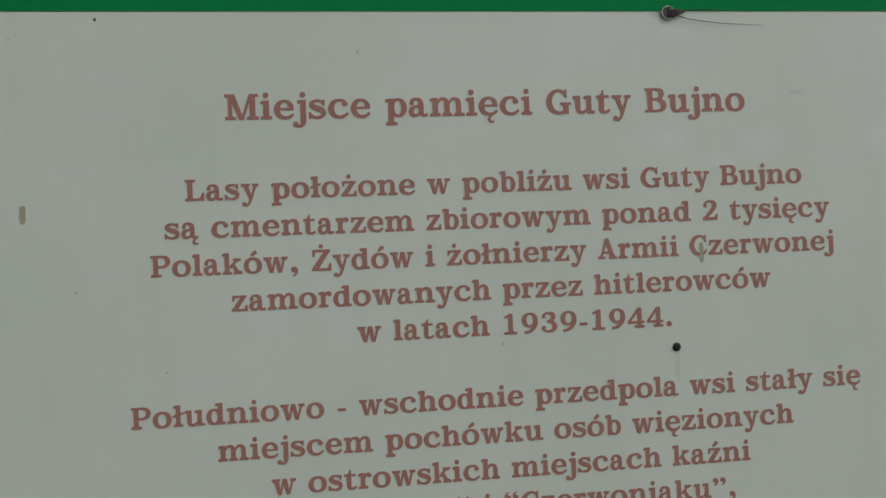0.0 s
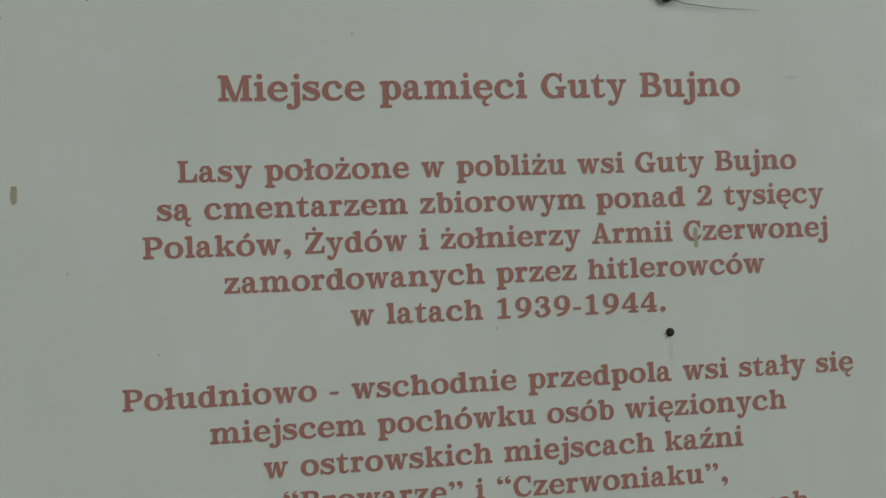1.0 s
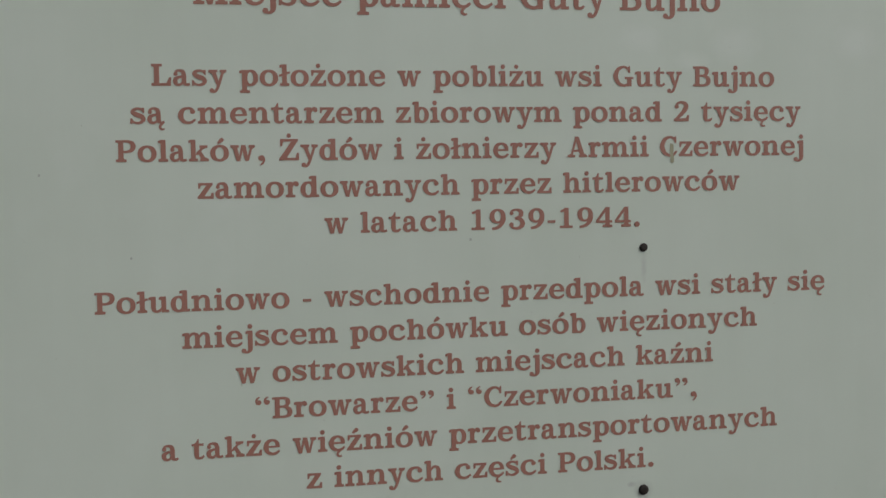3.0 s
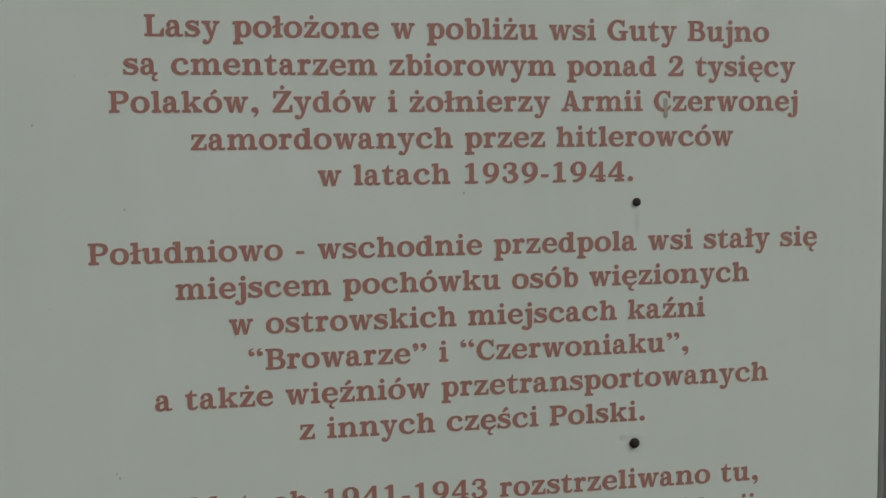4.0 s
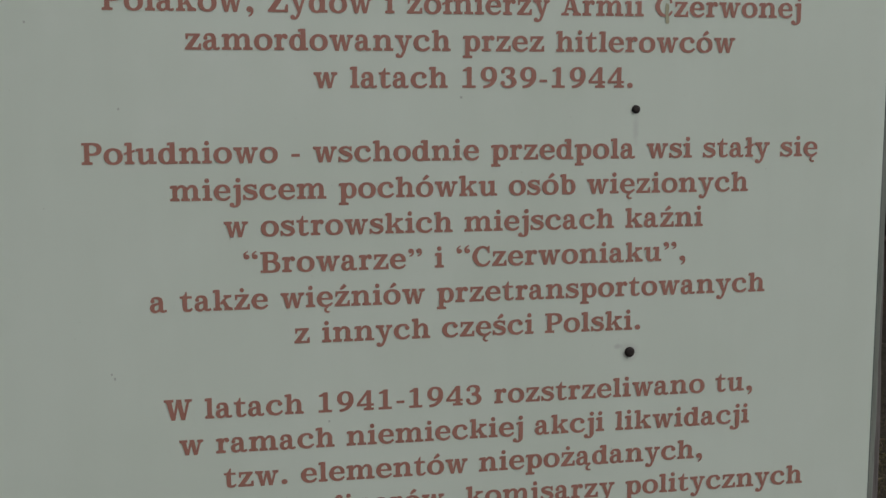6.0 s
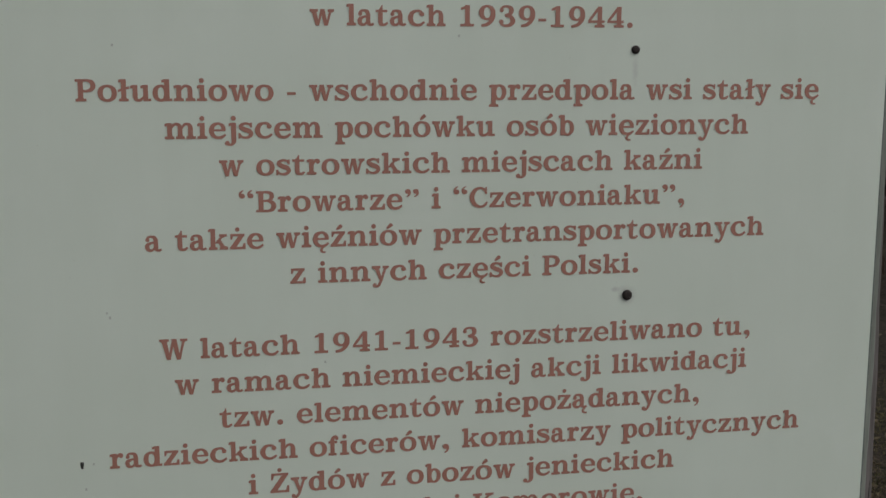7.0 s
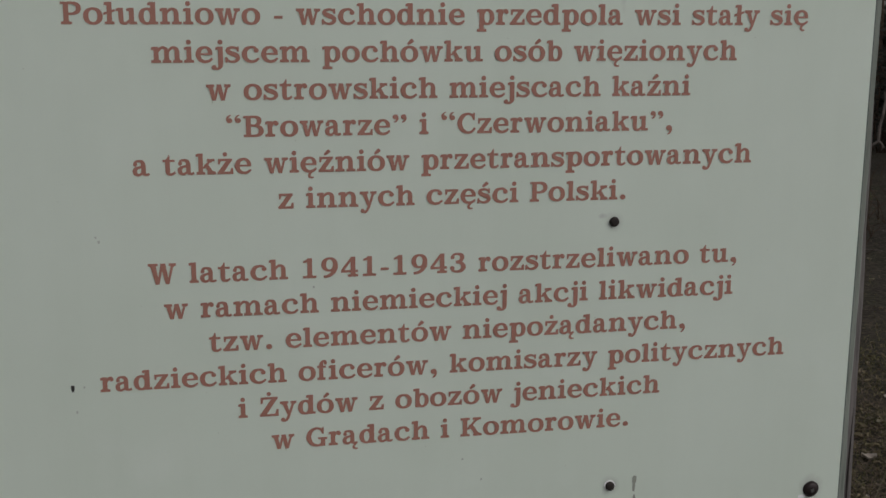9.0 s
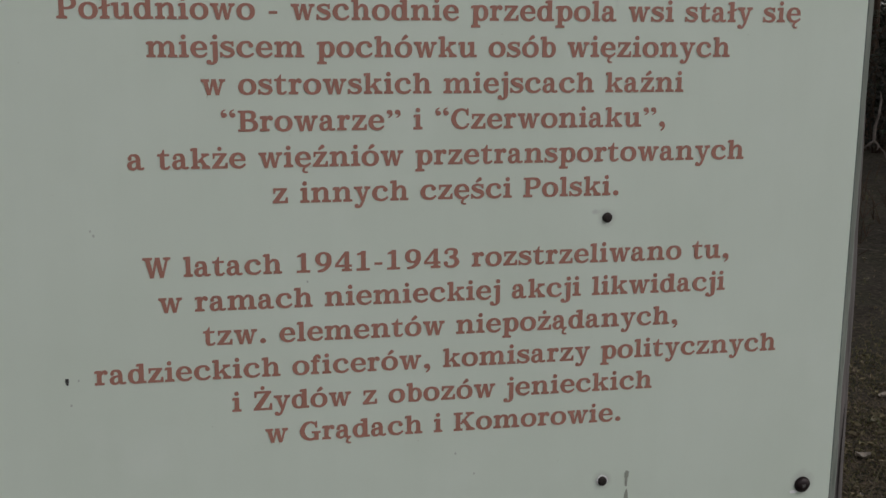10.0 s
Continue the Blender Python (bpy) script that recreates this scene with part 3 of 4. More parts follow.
def draw_cap(c, p):
    """Capitals."""
    top = CAP - SLAB
    if c == "A":
        p.slant((0.318, CAP + 0.012), (0.532, 0.02), 0.145, 0.165)
        p.slant((0.312, CAP + 0.012), (0.118, 0.02), 0.085, 0.082)
        p.bar(0.17, 0.48, 0.185, 0.258)
        p.slab(0.0, 0.262, 0.0, 0.08, 0.16)
        p.slab(0.395, 0.682, 0.0, 0.455, 0.61)
    elif c == "B":
        p.bar(0.085, 0.240, 0.0, CAP)
        p.bar(0.0, 0.40, 0.0, 0.078)
        p.bar(0.0, 0.40, CAP - 0.078, CAP)
        p.curve((0.22, 0.651, 0.078), (0.37, 0.651, 0.078), (0.485, 0.605, 0.125), (0.512, 0.520, 0.152), (0.475, 0.418, 0.11), (0.37, 0.372, 0.072), (0.22, 0.372, 0.072))
        p.curve((0.22, 0.372, 0.072), (0.40, 0.366, 0.076), (0.53, 0.300, 0.130), (0.575, 0.198, 0.160), (0.530, 0.092, 0.130), (0.40, 0.039, 0.078), (0.22, 0.039, 0.078))
    elif c in "CG":
        p.curve((0.585, 0.50, 0.05), (0.505, 0.612, 0.08), (0.36, 0.660, 0.076), (0.180, 0.575, 0.130), (0.084, 0.345, 0.164), (0.180, 0.118, 0.130), (0.36, 0.030, 0.084), (0.51, 0.066, 0.082), (0.615, 0.185 if c == "C" else 0.16, 0.062))
        p.poly((0.545, 0.45), (0.605, 0.45), (0.605, CAP + 0.005), (0.565, CAP + 0.005), (0.490, 0.60))
        if c == "G":
            p.bar(0.500, 0.650, 0.0, 0.29)
            p.bar(0.410, 0.722, 0.245, 0.325)
    elif c == "K":
        p.bar(0.085, 0.240, 0.0, CAP)
        p.slab(0.0, 0.328, 0.0, 0.085, 0.240)
        p.slab(0.0, 0.328, CAP, 0.085, 0.240, False)
        p.slant((0.585, top + 0.03), (0.255, 0.245), 0.112)
        p.slant((0.365, 0.425), (0.610, 0.03), 0.155, 0.19)
        p.slab(0.435, 0.735, CAP, 0.54, 0.64, False)
        p.slab(0.455, 0.767, 0.0, 0.53, 0.69)
    elif c == "L":
        p.bar(0.085, 0.240, 0.0, CAP)
        p.slab(0.0, 0.335, CAP, 0.085, 0.240, False)
        p.bar(0.0, 0.600, 0.0, SLAB)
        p.poly((0.455, 0.075), (0.600, 0.0), (0.614, 0.265), (0.548, 0.265))
    elif c == "M":
        p.bar(0.092, 0.195, 0.0, CAP)
        p.bar(0.655, 0.808, 0.0, CAP)
        p.slant((0.178, CAP), (0.438, -0.005), 0.172, 0.125)
        p.slant((0.690, CAP), (0.452, -0.005), 0.085, 0.085)
        p.slab(0.0, 0.290, 0.0, 0.092, 0.195)
        p.slab(0.575, 0.892, 0.0, 0.655, 0.808)
        p.bar(0.0, 0.2, CAP - SLAB, CAP)
        p.bar(0.68, 0.892, CAP - SLAB, CAP)
    elif c == "P":
        p.bar(0.085, 0.240, 0.0, CAP)
        p.slab(0.0, 0.335, 0.0, 0.085, 0.240)
        p.bar(0.0, 0.36, CAP - 0.078, CAP)
        p.curve((0.22, 0.651, 0.078), (0.37, 0.651, 0.078), (0.508, 0.598, 0.128), (0.550, 0.492, 0.158), (0.508, 0.382, 0.122), (0.37, 0.324, 0.076), (0.22, 0.324, 0.076))
    elif c == "W":
        p.slant((0.155, top + 0.03), (0.290, -0.01), 0.168, 0.125)
        p.slant((0.450, CAP), (0.305, -0.01), 0.085, 0.08)
        p.slant((0.468, CAP), (0.605, -0.01), 0.165, 0.125)
        p.slant((0.775, top + 0.03), (0.620, -0.01), 0.085, 0.08)
        p.slab(0.0, 0.310, CAP, 0.08, 0.24, False)
        p.slab(0.660, 0.892, CAP, 0.735, 0.815, False)
    elif c == "Z":
        p.bar(0.035, 0.615, CAP - 0.082, CAP)
        p.bar(0.0, 0.642, 0.0, 0.082)
        p.poly((0.400, CAP - 0.07), (0.615, CAP), (0.615, CAP - 0.05), (0.235, 0.07), (0.0, 0.03), (0.0, 0.05))
        p.poly((0.035, CAP), (0.135, CAP - 0.07), (0.100, CAP - 0.235), (0.035, CAP - 0.235))
        p.poly((0.520, 0.07), (0.642, 0.0), (0.642, 0.245), (0.574, 0.245))


def draw_sign(c, p):
    """Digits and points."""
    if c == "1":
        p.bar(0.155, 0.308, 0.0, CAP)
        p.poly((0.02, 0.535), (0.17, 0.56), (0.308, CAP), (0.215, CAP), (0.02, 0.60))
        p.slab(0.0, 0.447, 0.0, 0.155, 0.308)
    elif c == "2":
        p.curve((0.065, 0.50, 0.06), (0.115, 0.605, 0.078), (0.25, 0.657, 0.078), (0.395, 0.600, 0.135), (0.420, 0.485, 0.158), (0.335, 0.335, 0.14), (0.18, 0.175, 0.11), (0.065, 0.06, 0.09))
        p.ball(0.098, 0.510, 0.072)
        p.bar(0.0, 0.50, 0.0, 0.105)
        p.poly((0.40, 0.09), (0.515, 0.0), (0.535, 0.215), (0.470, 0.215))
    elif c == "3":
        p.curve((0.055, 0.545, 0.06), (0.12, 0.628, 0.076), (0.25, 0.660, 0.072), (0.382, 0.612, 0.125), (0.405, 0.515, 0.152), (0.355, 0.415, 0.11), (0.20, 0.366, 0.076))
        p.curve((0.20, 0.366, 0.076), (0.375, 0.335, 0.112), (0.455, 0.200, 0.164), (0.388, 0.076, 0.122), (0.24, 0.031, 0.08), (0.11, 0.065, 0.074), (0.045, 0.155, 0.06))
        p.ball(0.088, 0.538, 0.066)
        p.ball(0.080, 0.158, 0.076)
    elif c == "4":
        p.bar(0.325, 0.475, 0.0, CAP)
        p.slab(0.225, 0.567, 0.0, 0.325, 0.475)
        p.bar(0.0, 0.567, 0.150, 0.235)
        p.poly((0.0, 0.17), (0.0, 0.24), (0.335, CAP), (0.45, CAP), (0.095, 0.215))
    elif c == "9":
        p.bowl(0.265, 0.452, 0.265, 0.248, 0.108, 0.172)
        p.curve((0.455, 0.46, 0.14), (0.447, 0.315, 0.15), (0.370, 0.160, 0.125), (0.240, 0.062, 0.10), (0.075, 0.028, 0.08))
    elif c == "-":
        p.bar(0.0, 0.278, 0.185, 0.275)
    elif c == ".":
        p.ball(0.095, 0.083, 0.092)
    elif c == ",":
        p.ball(0.095, 0.083, 0.092)
        p.curve((0.135, 0.09, 0.10), (0.158, 0.00, 0.068), (0.125, -0.085, 0.05), (0.06, -0.145, 0.03))
    elif c in "“”":
        s = 1 if c == "”" else -1
        for x in (0.0, 0.235):
            p.ball(x, 0.565 + s * 0.025, 0.082)
            p.curve((x + s * 0.03, 0.565 + s * 0.03, 0.10), (x + s * 0.055, 0.565 - s * 0.05, 0.062), (x + s * 0.02, 0.565 - s * 0.115, 0.044), (x - s * 0.04, 0.565 - s * 0.155, 0.026))


def glyph(char):
    """(points, faces, advance) of one letter with its marks."""
    plain, p = PLAIN.get(char, char), Pen()
    (draw_low if plain.islower() else draw_cap if plain.isalpha() else draw_sign)(plain, p)
    wide = ADVANCE.get(plain, DIGIT)
    x0, x1 = min(q[0] for q in p.points), max(q[0] for q in p.points)
    edge = end = BEARING.get(plain, 0.024)
    if plain == "j":
        edge, end = -0.075, 0.045
    s = (wide - edge - end) / (x1 - x0)
    p.points = [(edge + (x - x0) * s, y) for x, y in p.points]
    mid = wide / 2
    if char in "óśź":
        p.curve((mid - 0.06, 0.565, 0.05), (mid + 0.01, 0.625, 0.10), (mid + 0.09, 0.690, 0.12), (mid + 0.115, 0.715, 0.09))
    elif char in "żŻ":
        p.ball(mid, 0.650 if char == "ż" else 0.800, 0.072)
    elif char == "ł":
        p.poly((0.0, 0.285), (0.0, 0.36), (wide, 0.475), (wide, 0.40))
    elif char in "ąę":
        x = wide * (0.80 if char == "ą" else 0.62)
        p.curve((x + 0.05, 0.03, 0.05), (x - 0.04, -0.05, 0.07), (x - 0.055, -0.13, 0.082), (x + 0.01, -0.178, 0.058), (x + 0.085, -0.165, 0.045))
    return (*p.outline(), wide)


glyphs = {}


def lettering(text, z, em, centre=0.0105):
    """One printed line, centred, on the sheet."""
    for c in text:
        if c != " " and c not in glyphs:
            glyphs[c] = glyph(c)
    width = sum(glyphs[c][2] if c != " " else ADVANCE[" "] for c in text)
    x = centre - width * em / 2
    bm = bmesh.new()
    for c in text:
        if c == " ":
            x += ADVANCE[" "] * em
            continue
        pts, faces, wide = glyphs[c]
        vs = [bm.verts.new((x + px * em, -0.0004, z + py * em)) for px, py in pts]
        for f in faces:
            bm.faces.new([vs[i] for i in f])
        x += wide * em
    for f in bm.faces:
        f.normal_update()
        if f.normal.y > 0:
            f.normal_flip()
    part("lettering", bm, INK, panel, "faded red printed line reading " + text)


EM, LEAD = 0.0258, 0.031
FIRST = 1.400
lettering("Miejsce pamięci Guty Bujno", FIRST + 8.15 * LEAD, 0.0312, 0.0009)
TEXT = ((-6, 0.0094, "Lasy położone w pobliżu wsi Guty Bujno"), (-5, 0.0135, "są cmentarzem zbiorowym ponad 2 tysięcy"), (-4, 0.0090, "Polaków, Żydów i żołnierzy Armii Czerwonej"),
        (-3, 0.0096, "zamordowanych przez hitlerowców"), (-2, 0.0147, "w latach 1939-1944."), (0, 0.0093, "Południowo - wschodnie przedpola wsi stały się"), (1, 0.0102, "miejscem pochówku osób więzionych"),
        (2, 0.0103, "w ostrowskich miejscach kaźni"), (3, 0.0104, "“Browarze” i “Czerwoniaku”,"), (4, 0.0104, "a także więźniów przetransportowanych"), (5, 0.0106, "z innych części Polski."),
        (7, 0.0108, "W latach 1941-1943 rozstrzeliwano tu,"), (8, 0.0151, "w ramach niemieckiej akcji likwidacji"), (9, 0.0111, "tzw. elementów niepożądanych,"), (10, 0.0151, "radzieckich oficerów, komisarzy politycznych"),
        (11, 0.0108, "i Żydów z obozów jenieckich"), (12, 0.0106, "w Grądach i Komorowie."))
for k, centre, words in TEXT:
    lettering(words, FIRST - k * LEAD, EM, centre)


# ---- screws, stains, a hair ----
def pan_head(x, z, r, high, mat, label, slot=0.0, tilt=0.0, cross=True, recess=None):
    """A domed screw head with a rim and, where it shows, a slot laid on as a bar."""
    bm = bmesh.new()
    rings, n = [], 24
    for rr, yy in ((r, 0.0), (r, -high * 0.35), (r * 0.93, -high * 0.62), (r * 0.72, -high * 0.88), (r * 0.4, -high)):
        rings.append([bm.verts.new((x + rr * math.cos(2 * math.pi * k / n), yy, z + rr * math.sin(2 * math.pi * k / n))) for k in range(n)])
    for r0, r1 in zip(rings, rings[1:]):
        for k in range(n):
            bm.faces.new((r0[k], r0[(k + 1) % n], r1[(k + 1) % n], r1[k])).smooth = True
    bm.faces.new(rings[-1])
    bm.faces.new(rings[0][::-1])
    bmesh.ops.recalc_face_normals(bm, faces=bm.faces)
    ob = part("screw", bm, mat, board, label)
    if slot:
        reach = r * (0.8 if cross is False else 0.55 if recess is None else 0.3)
        bm = box(bmesh.new(), -reach, reach, -high - 0.0002, -high * 0.55, -slot / 2, slot / 2)
        if cross:
            box(bm, -slot / 2, slot / 2, -high - 0.0003, -high * 0.55, -reach, reach)
        bmesh.ops.rotate(bm, cent=(0, 0, 0), matrix=Matrix.Rotation(radians(tilt), 3, "Y"), verts=bm.verts)
        bmesh.ops.translate(bm, vec=(x, 0, z), verts=bm.verts)
        # by default the slot's shade is the dark colour of this bar
        part("screw_recess", bm, recess or BLACKENED, ob)
    return ob


def washer(x, z, r0, r1, mat, thick=0.0012):
    bm = bmesh.new()
    n = 24
    rings = [[bm.verts.new((x + r * math.cos(2 * math.pi * k / n), y, z + r * math.sin(2 * math.pi * k / n))) for k in range(n)] for r, y in ((r1, 0.0), (r1, -thick), (r0, -thick))]
    for a, b in zip(rings, rings[1:]):
        for k in range(n):
            bm.faces.new((a[k], a[(k + 1) % n], b[(k + 1) % n], b[k]))
    bmesh.ops.recalc_face_normals(bm, faces=bm.faces)
    return bm


pan_head(0.1618, 1.7413, 0.0053, 0.0022, DULL, "dark grey screw with a slot at the green band", 0.0020, 95, False)
part("washer", washer(0.1618, 1.7413, 0.0051, 0.0062, ZINC, 0.0026), ZINC, board, "light grey metal ring round the top screw")
pan_head(0.1578, 1.4432, 0.0038, 0.0024, BLACKENED, "blackened rusty screw head")
pan_head(0.1562, 1.2245, 0.0047, 0.0026, BLACKENED, "blackened rusty screw head")
pan_head(0.1610, 0.9680, 0.0046, 0.0026, BLACKENED, "blackened screw head with bright rim", 0.0012, 40)
part("washer", washer(0.1607, 0.9688, 0.0044, 0.0054, BRIGHT, 0.0010), BRIGHT, board, "bright metal ring round a screw")
# the recess is paler than the head: the bolt's highlight as colour
bolt = pan_head(0.3700, 0.9490, 0.0072, 0.0045, RUSTY, "brown rusted dome-headed bolt in the corner", 0.0015, 25, True, DULL)
part("washer", washer(0.3700, 0.9490, 0.0068, 0.0082, RUSTY, 0.001), RUSTY, board)


def blot(name, x, z, w, h, mat, label, seed, proud=0.0003, n=26, rough=0.28):
    """A stain with an uneven outline."""
    bm = bmesh.new()
    ring = []
    for k in range(n):
        a = 2 * math.pi * k / n
        q = 1 + rough * noise.noise(Vector((math.cos(a) * 1.7 + seed, math.sin(a) * 1.7, seed * 2.3)))
        c, s = math.cos(a), math.sin(a)
        e = 0.62
        ring.append(bm.verts.new((x + w / 2 * q * math.copysign(abs(c) ** e, c), -proud, z + h / 2 * q * math.copysign(abs(s) ** e, s))))
    bm.faces.new(ring[::-1])
    if bm.faces[:][0].normal.y > 0:
        bm.faces[:][0].normal_flip()
    part(name, bm, mat, panel, label)


# a scratch in the metal; its glint is put in as near-white colour
blot("stain", 0.3612, 0.9418, 0.0075, 0.0036, BRIGHT, "scratch beside the bolt, its glint painted white", 33, 0.0004)
blot("stain", -0.3940, 1.5790, 0.0046, 0.0148, ALGAE, "small olive smear of grime", 1)
blot("stain", 0.1850, 1.5295, 0.0034, 0.0125, ALGAE, "small olive drip over a letter", 2, 0.00052)
blot("stain", 0.1853, 1.5215, 0.0034, 0.0070, ALGAE, "", 3, 0.00060)
blot("stain", 0.1852, 0.9732, 0.0046, 0.0072, GRIME, "grey-green drip of grime", 4)
blot("stain", 0.1850, 0.9672, 0.0026, 0.0120, GRIME, "", 5, 0.00036)
blot("stain", 0.1856, 0.9470, 0.0040, 0.0200, GRIME, "", 6)
blot("speck", -0.3235, 1.0945, 0.0028, 0.0062, DIRT, "black speck of dirt", 7)
for i, (sx, sz, sr) in enumerate(((-0.332, 1.737, 0.0016), (-0.285, 1.445, 0.0012), (-0.298, 1.225, 0.0012), (-0.2955, 1.221, 0.0015), (-0.321, 1.073, 0.0014), (0.017, 1.006, 0.0013),
                                  (-0.117, 1.709, 0.0017), (-0.355, 1.514, 0.0013), (-0.117, 1.175, 0.0012), (-0.400, 1.721, 0.0014), (0.0, 1.454, 0.0014), (-0.314, 1.095, 0.0012), (0.035, 0.985, 0.0012))):
    blot("speck", sx, sz, sr * 1.3, sr * 1.7, DIRT if i == 0 else FAINT, "", 10 + i)
bm = bmesh.new()
tube(bm, [(0.169, -0.003, 1.7385), (0.181, -0.0025, 1.7352), (0.196, -0.002, 1.7334), (0.212, -0.002, 1.7314), (0.232, -0.0018, 1.7304), (0.252, -0.0015, 1.7296)], [0.0004, 0.00034, 0.00032, 0.00026, 0.00022, 0.00010])
tagged(new("hair", mesh_of("hair", bm, HAIR)), "long dark animal hair caught on a screw of the board", "hair")
bm = bmesh.new()
tube(bm, [(0.168, -0.003, 1.7425), (0.176, -0.003, 1.7432), (0.190, -0.002, 1.7437), (0.212, -0.0018, 1.7440)], [0.0004, 0.0003, 0.00025, 0.0001])
for k in range(7):
    a = k * 0.9
    tube(bm, [(0.1640, -0.0030, 1.7400 + 0.0030 * math.sin(a)), (0.1690, -0.0034 - 0.0008 * math.cos(a), 1.7412 + 0.0020 * math.sin(a)), (0.1775, -0.0028, 1.7420 + 0.0006 * math.sin(a))], [0.0013, 0.0010, 0.0002], 5)
tagged(new("hair", mesh_of("hair", bm, HAIR)), "tuft of short dark hair along the green band", "hair")


# ---- the forest floor behind the board ----
rng = random.Random(7)


def scatter(n, x0, x1, y0, y1, clump=0.0, seed=0.0):
    """Places on the ground; clump from 0 (even) to 1 (only in patches)."""
    out = []
    while len(out) < n:
        x, y = rng.uniform(x0, x1), rng.uniform(y0, y1)
        dense = 0.5 + 1.1 * noise.noise(Vector((x * 2.3, y * 2.3, seed))) + 0.5 * noise.noise(Vector((x * 7.0, y * 7.0, seed + 4)))
        if rng.random() < 1 - clump + clump * dense:
            out.append((x, y, height(x, y)))
    return out


def drift(n, x, y, wide, clump, seed):
    """Places that thin out from the middle of a drift of litter, and patchy within it."""
    out = []
    while len(out) < n:
        px, py = rng.gauss(x, wide), rng.gauss(y, wide)
        dense = 0.6 + 1.0 * noise.noise(Vector((px * 2.3, py * 2.3, seed))) + 0.5 * noise.noise(Vector((px * 7.0, py * 7.0, seed + 4)))
        if py > 0.15 and rng.random() < 1 - clump + clump * dense:
            out.append((px, py, height(px, py)))
    return out


def leaf(bm, o, along, across, up, curl):
    """A small pointed leaf, folded along its rib and curled at its ends."""
    rib = [o - along + up * curl, o - along * 0.3, o + along * 0.35, o + along + up * curl * 1.3]
    side = [(o - along * 0.35 + across * k + up * abs(k) * 0.5, o + along * 0.4 + across * k * 0.85 + up * abs(k) * 0.6) for k in (-1, 1)]
    r = [bm.verts.new(p) for p in rib]
    for a, b in side:
        a, b = bm.verts.new(a), bm.verts.new(b)
        bm.faces.new((r[0], r[1], a))
        bm.faces.new((r[1], r[2], b, a))
        bm.faces.new((r[2], r[3], b))


def blade(bm, o, lean, tall, wide, droop, n=4):
    """A thin grass blade that rises from o, leans over and tapers."""
    side = Vector((-lean.y, lean.x, 0)).normalized() * wide
    rows = []
    for k in range(n + 1):
        f = k / n
        c = o + lean * f + Vector((0, 0, tall * (f - droop * f * f)))
        rows.append((bm.verts.new(c - side * (1 - f * 0.85)), bm.verts.new(c + side * (1 - f * 0.85))))
    for (a, b), (c, d) in zip(rows, rows[1:]):
        bm.faces.new((a, b, d, c))


def flat_dir():
    a = rng.uniform(0, 2 * math.pi)
    return Vector((math.cos(a), math.sin(a), 0))


# pale litter, debris and moss crowd the near ground, so its fuller light is colour
bm = bmesh.new()
for x, y, z in scatter(7000, -5.0, 8.0, -6.0, 11.0, 0.6, 1) + drift(9500, 1.6, 1.9, 1.0, 0.6, 1):
    d, s = flat_dir(), 0.004 + 0.012 * rng.random() ** 2
    d.z = rng.uniform(-0.4, 0.4)
    leaf(bm, Vector((x, y, z + 0.008 + 0.4 * s)), d * s, Vector((-d.y, d.x, rng.uniform(-0.5, 0.5))) * s * rng.uniform(0.3, 0.6), Vector((0, 0, s)), rng.uniform(-0.2, 0.6))
tagged(new("leaf_litter", mesh_of("leaf_litter", bm, LITTER)), "dry brown leaves scattered over the forest floor", "leaves", kind="stuff")

bm = bmesh.new()
for x, y, z in scatter(14000, -5.0, 8.0, -6.0, 11.0, 0.5, 9) + drift(42000, 1.6, 1.9, 1.0, 0.4, 9):
    d, s = flat_dir(), rng.uniform(0.008, 0.035)
    o, q = Vector((x, y, z + rng.uniform(0.004, 0.016))), Vector((-d.y, d.x, 0)) * rng.uniform(0.0007, 0.0015)
    tip = o + d * s + Vector((0, 0, rng.uniform(-0.3, 0.6) * s))
    bm.faces.new([bm.verts.new(p) for p in (o - q, o + q, tip + q * 0.6, tip - q * 0.6)])
tagged(new("needle_debris", mesh_of("needle_debris", bm, DEBRIS)), "fine brown needles and plant debris on the soil", "needles", kind="stuff")

bm = bmesh.new()
for x, y, z in scatter(12000, -5.0, 7.0, -5.0, 9.0, 1.0, 21) + drift(52000, 1.6, 1.8, 1.0, 0.7, 22):
    d = flat_dir()
    blade(bm, Vector((x, y, z - 0.002)), d * rng.uniform(0.004, 0.016), rng.uniform(0.008, 0.024), rng.uniform(0.0012, 0.0024), 0.3, 2)
tagged(new("moss", mesh_of("moss", bm, MOSS)), "low dark olive moss in patches on the soil", "moss", kind="stuff")

bm = bmesh.new()
for x, y, z in scatter(420, -5.0, 7.5, -5.0, 9.5, 0.9, 33) + drift(120, 1.7, 2.0, 0.9, 0.8, 33):
    for _ in range(4):
        blade(bm, Vector((x + rng.uniform(-0.03, 0.03), y + rng.uniform(-0.03, 0.03), z - 0.005)), flat_dir() * rng.uniform(0.02, 0.11), rng.uniform(0.03, 0.11), rng.uniform(0.0012, 0.0022), rng.uniform(0.2, 0.6))
tagged(new("grass", mesh_of("grass", bm, GRASS)), "thin dull grass tufts between the litter", "grass", kind="stuff")

bm = bmesh.new()
for x, y, z in drift(260, 1.7, 2.2, 1.1, 0.5, 41):
    blade(bm, Vector((x, y, z + 0.004)), flat_dir() * rng.uniform(0.04, 0.16), rng.uniform(0.01, 0.06), rng.uniform(0.0008, 0.0016), rng.uniform(0.4, 0.9), 5)
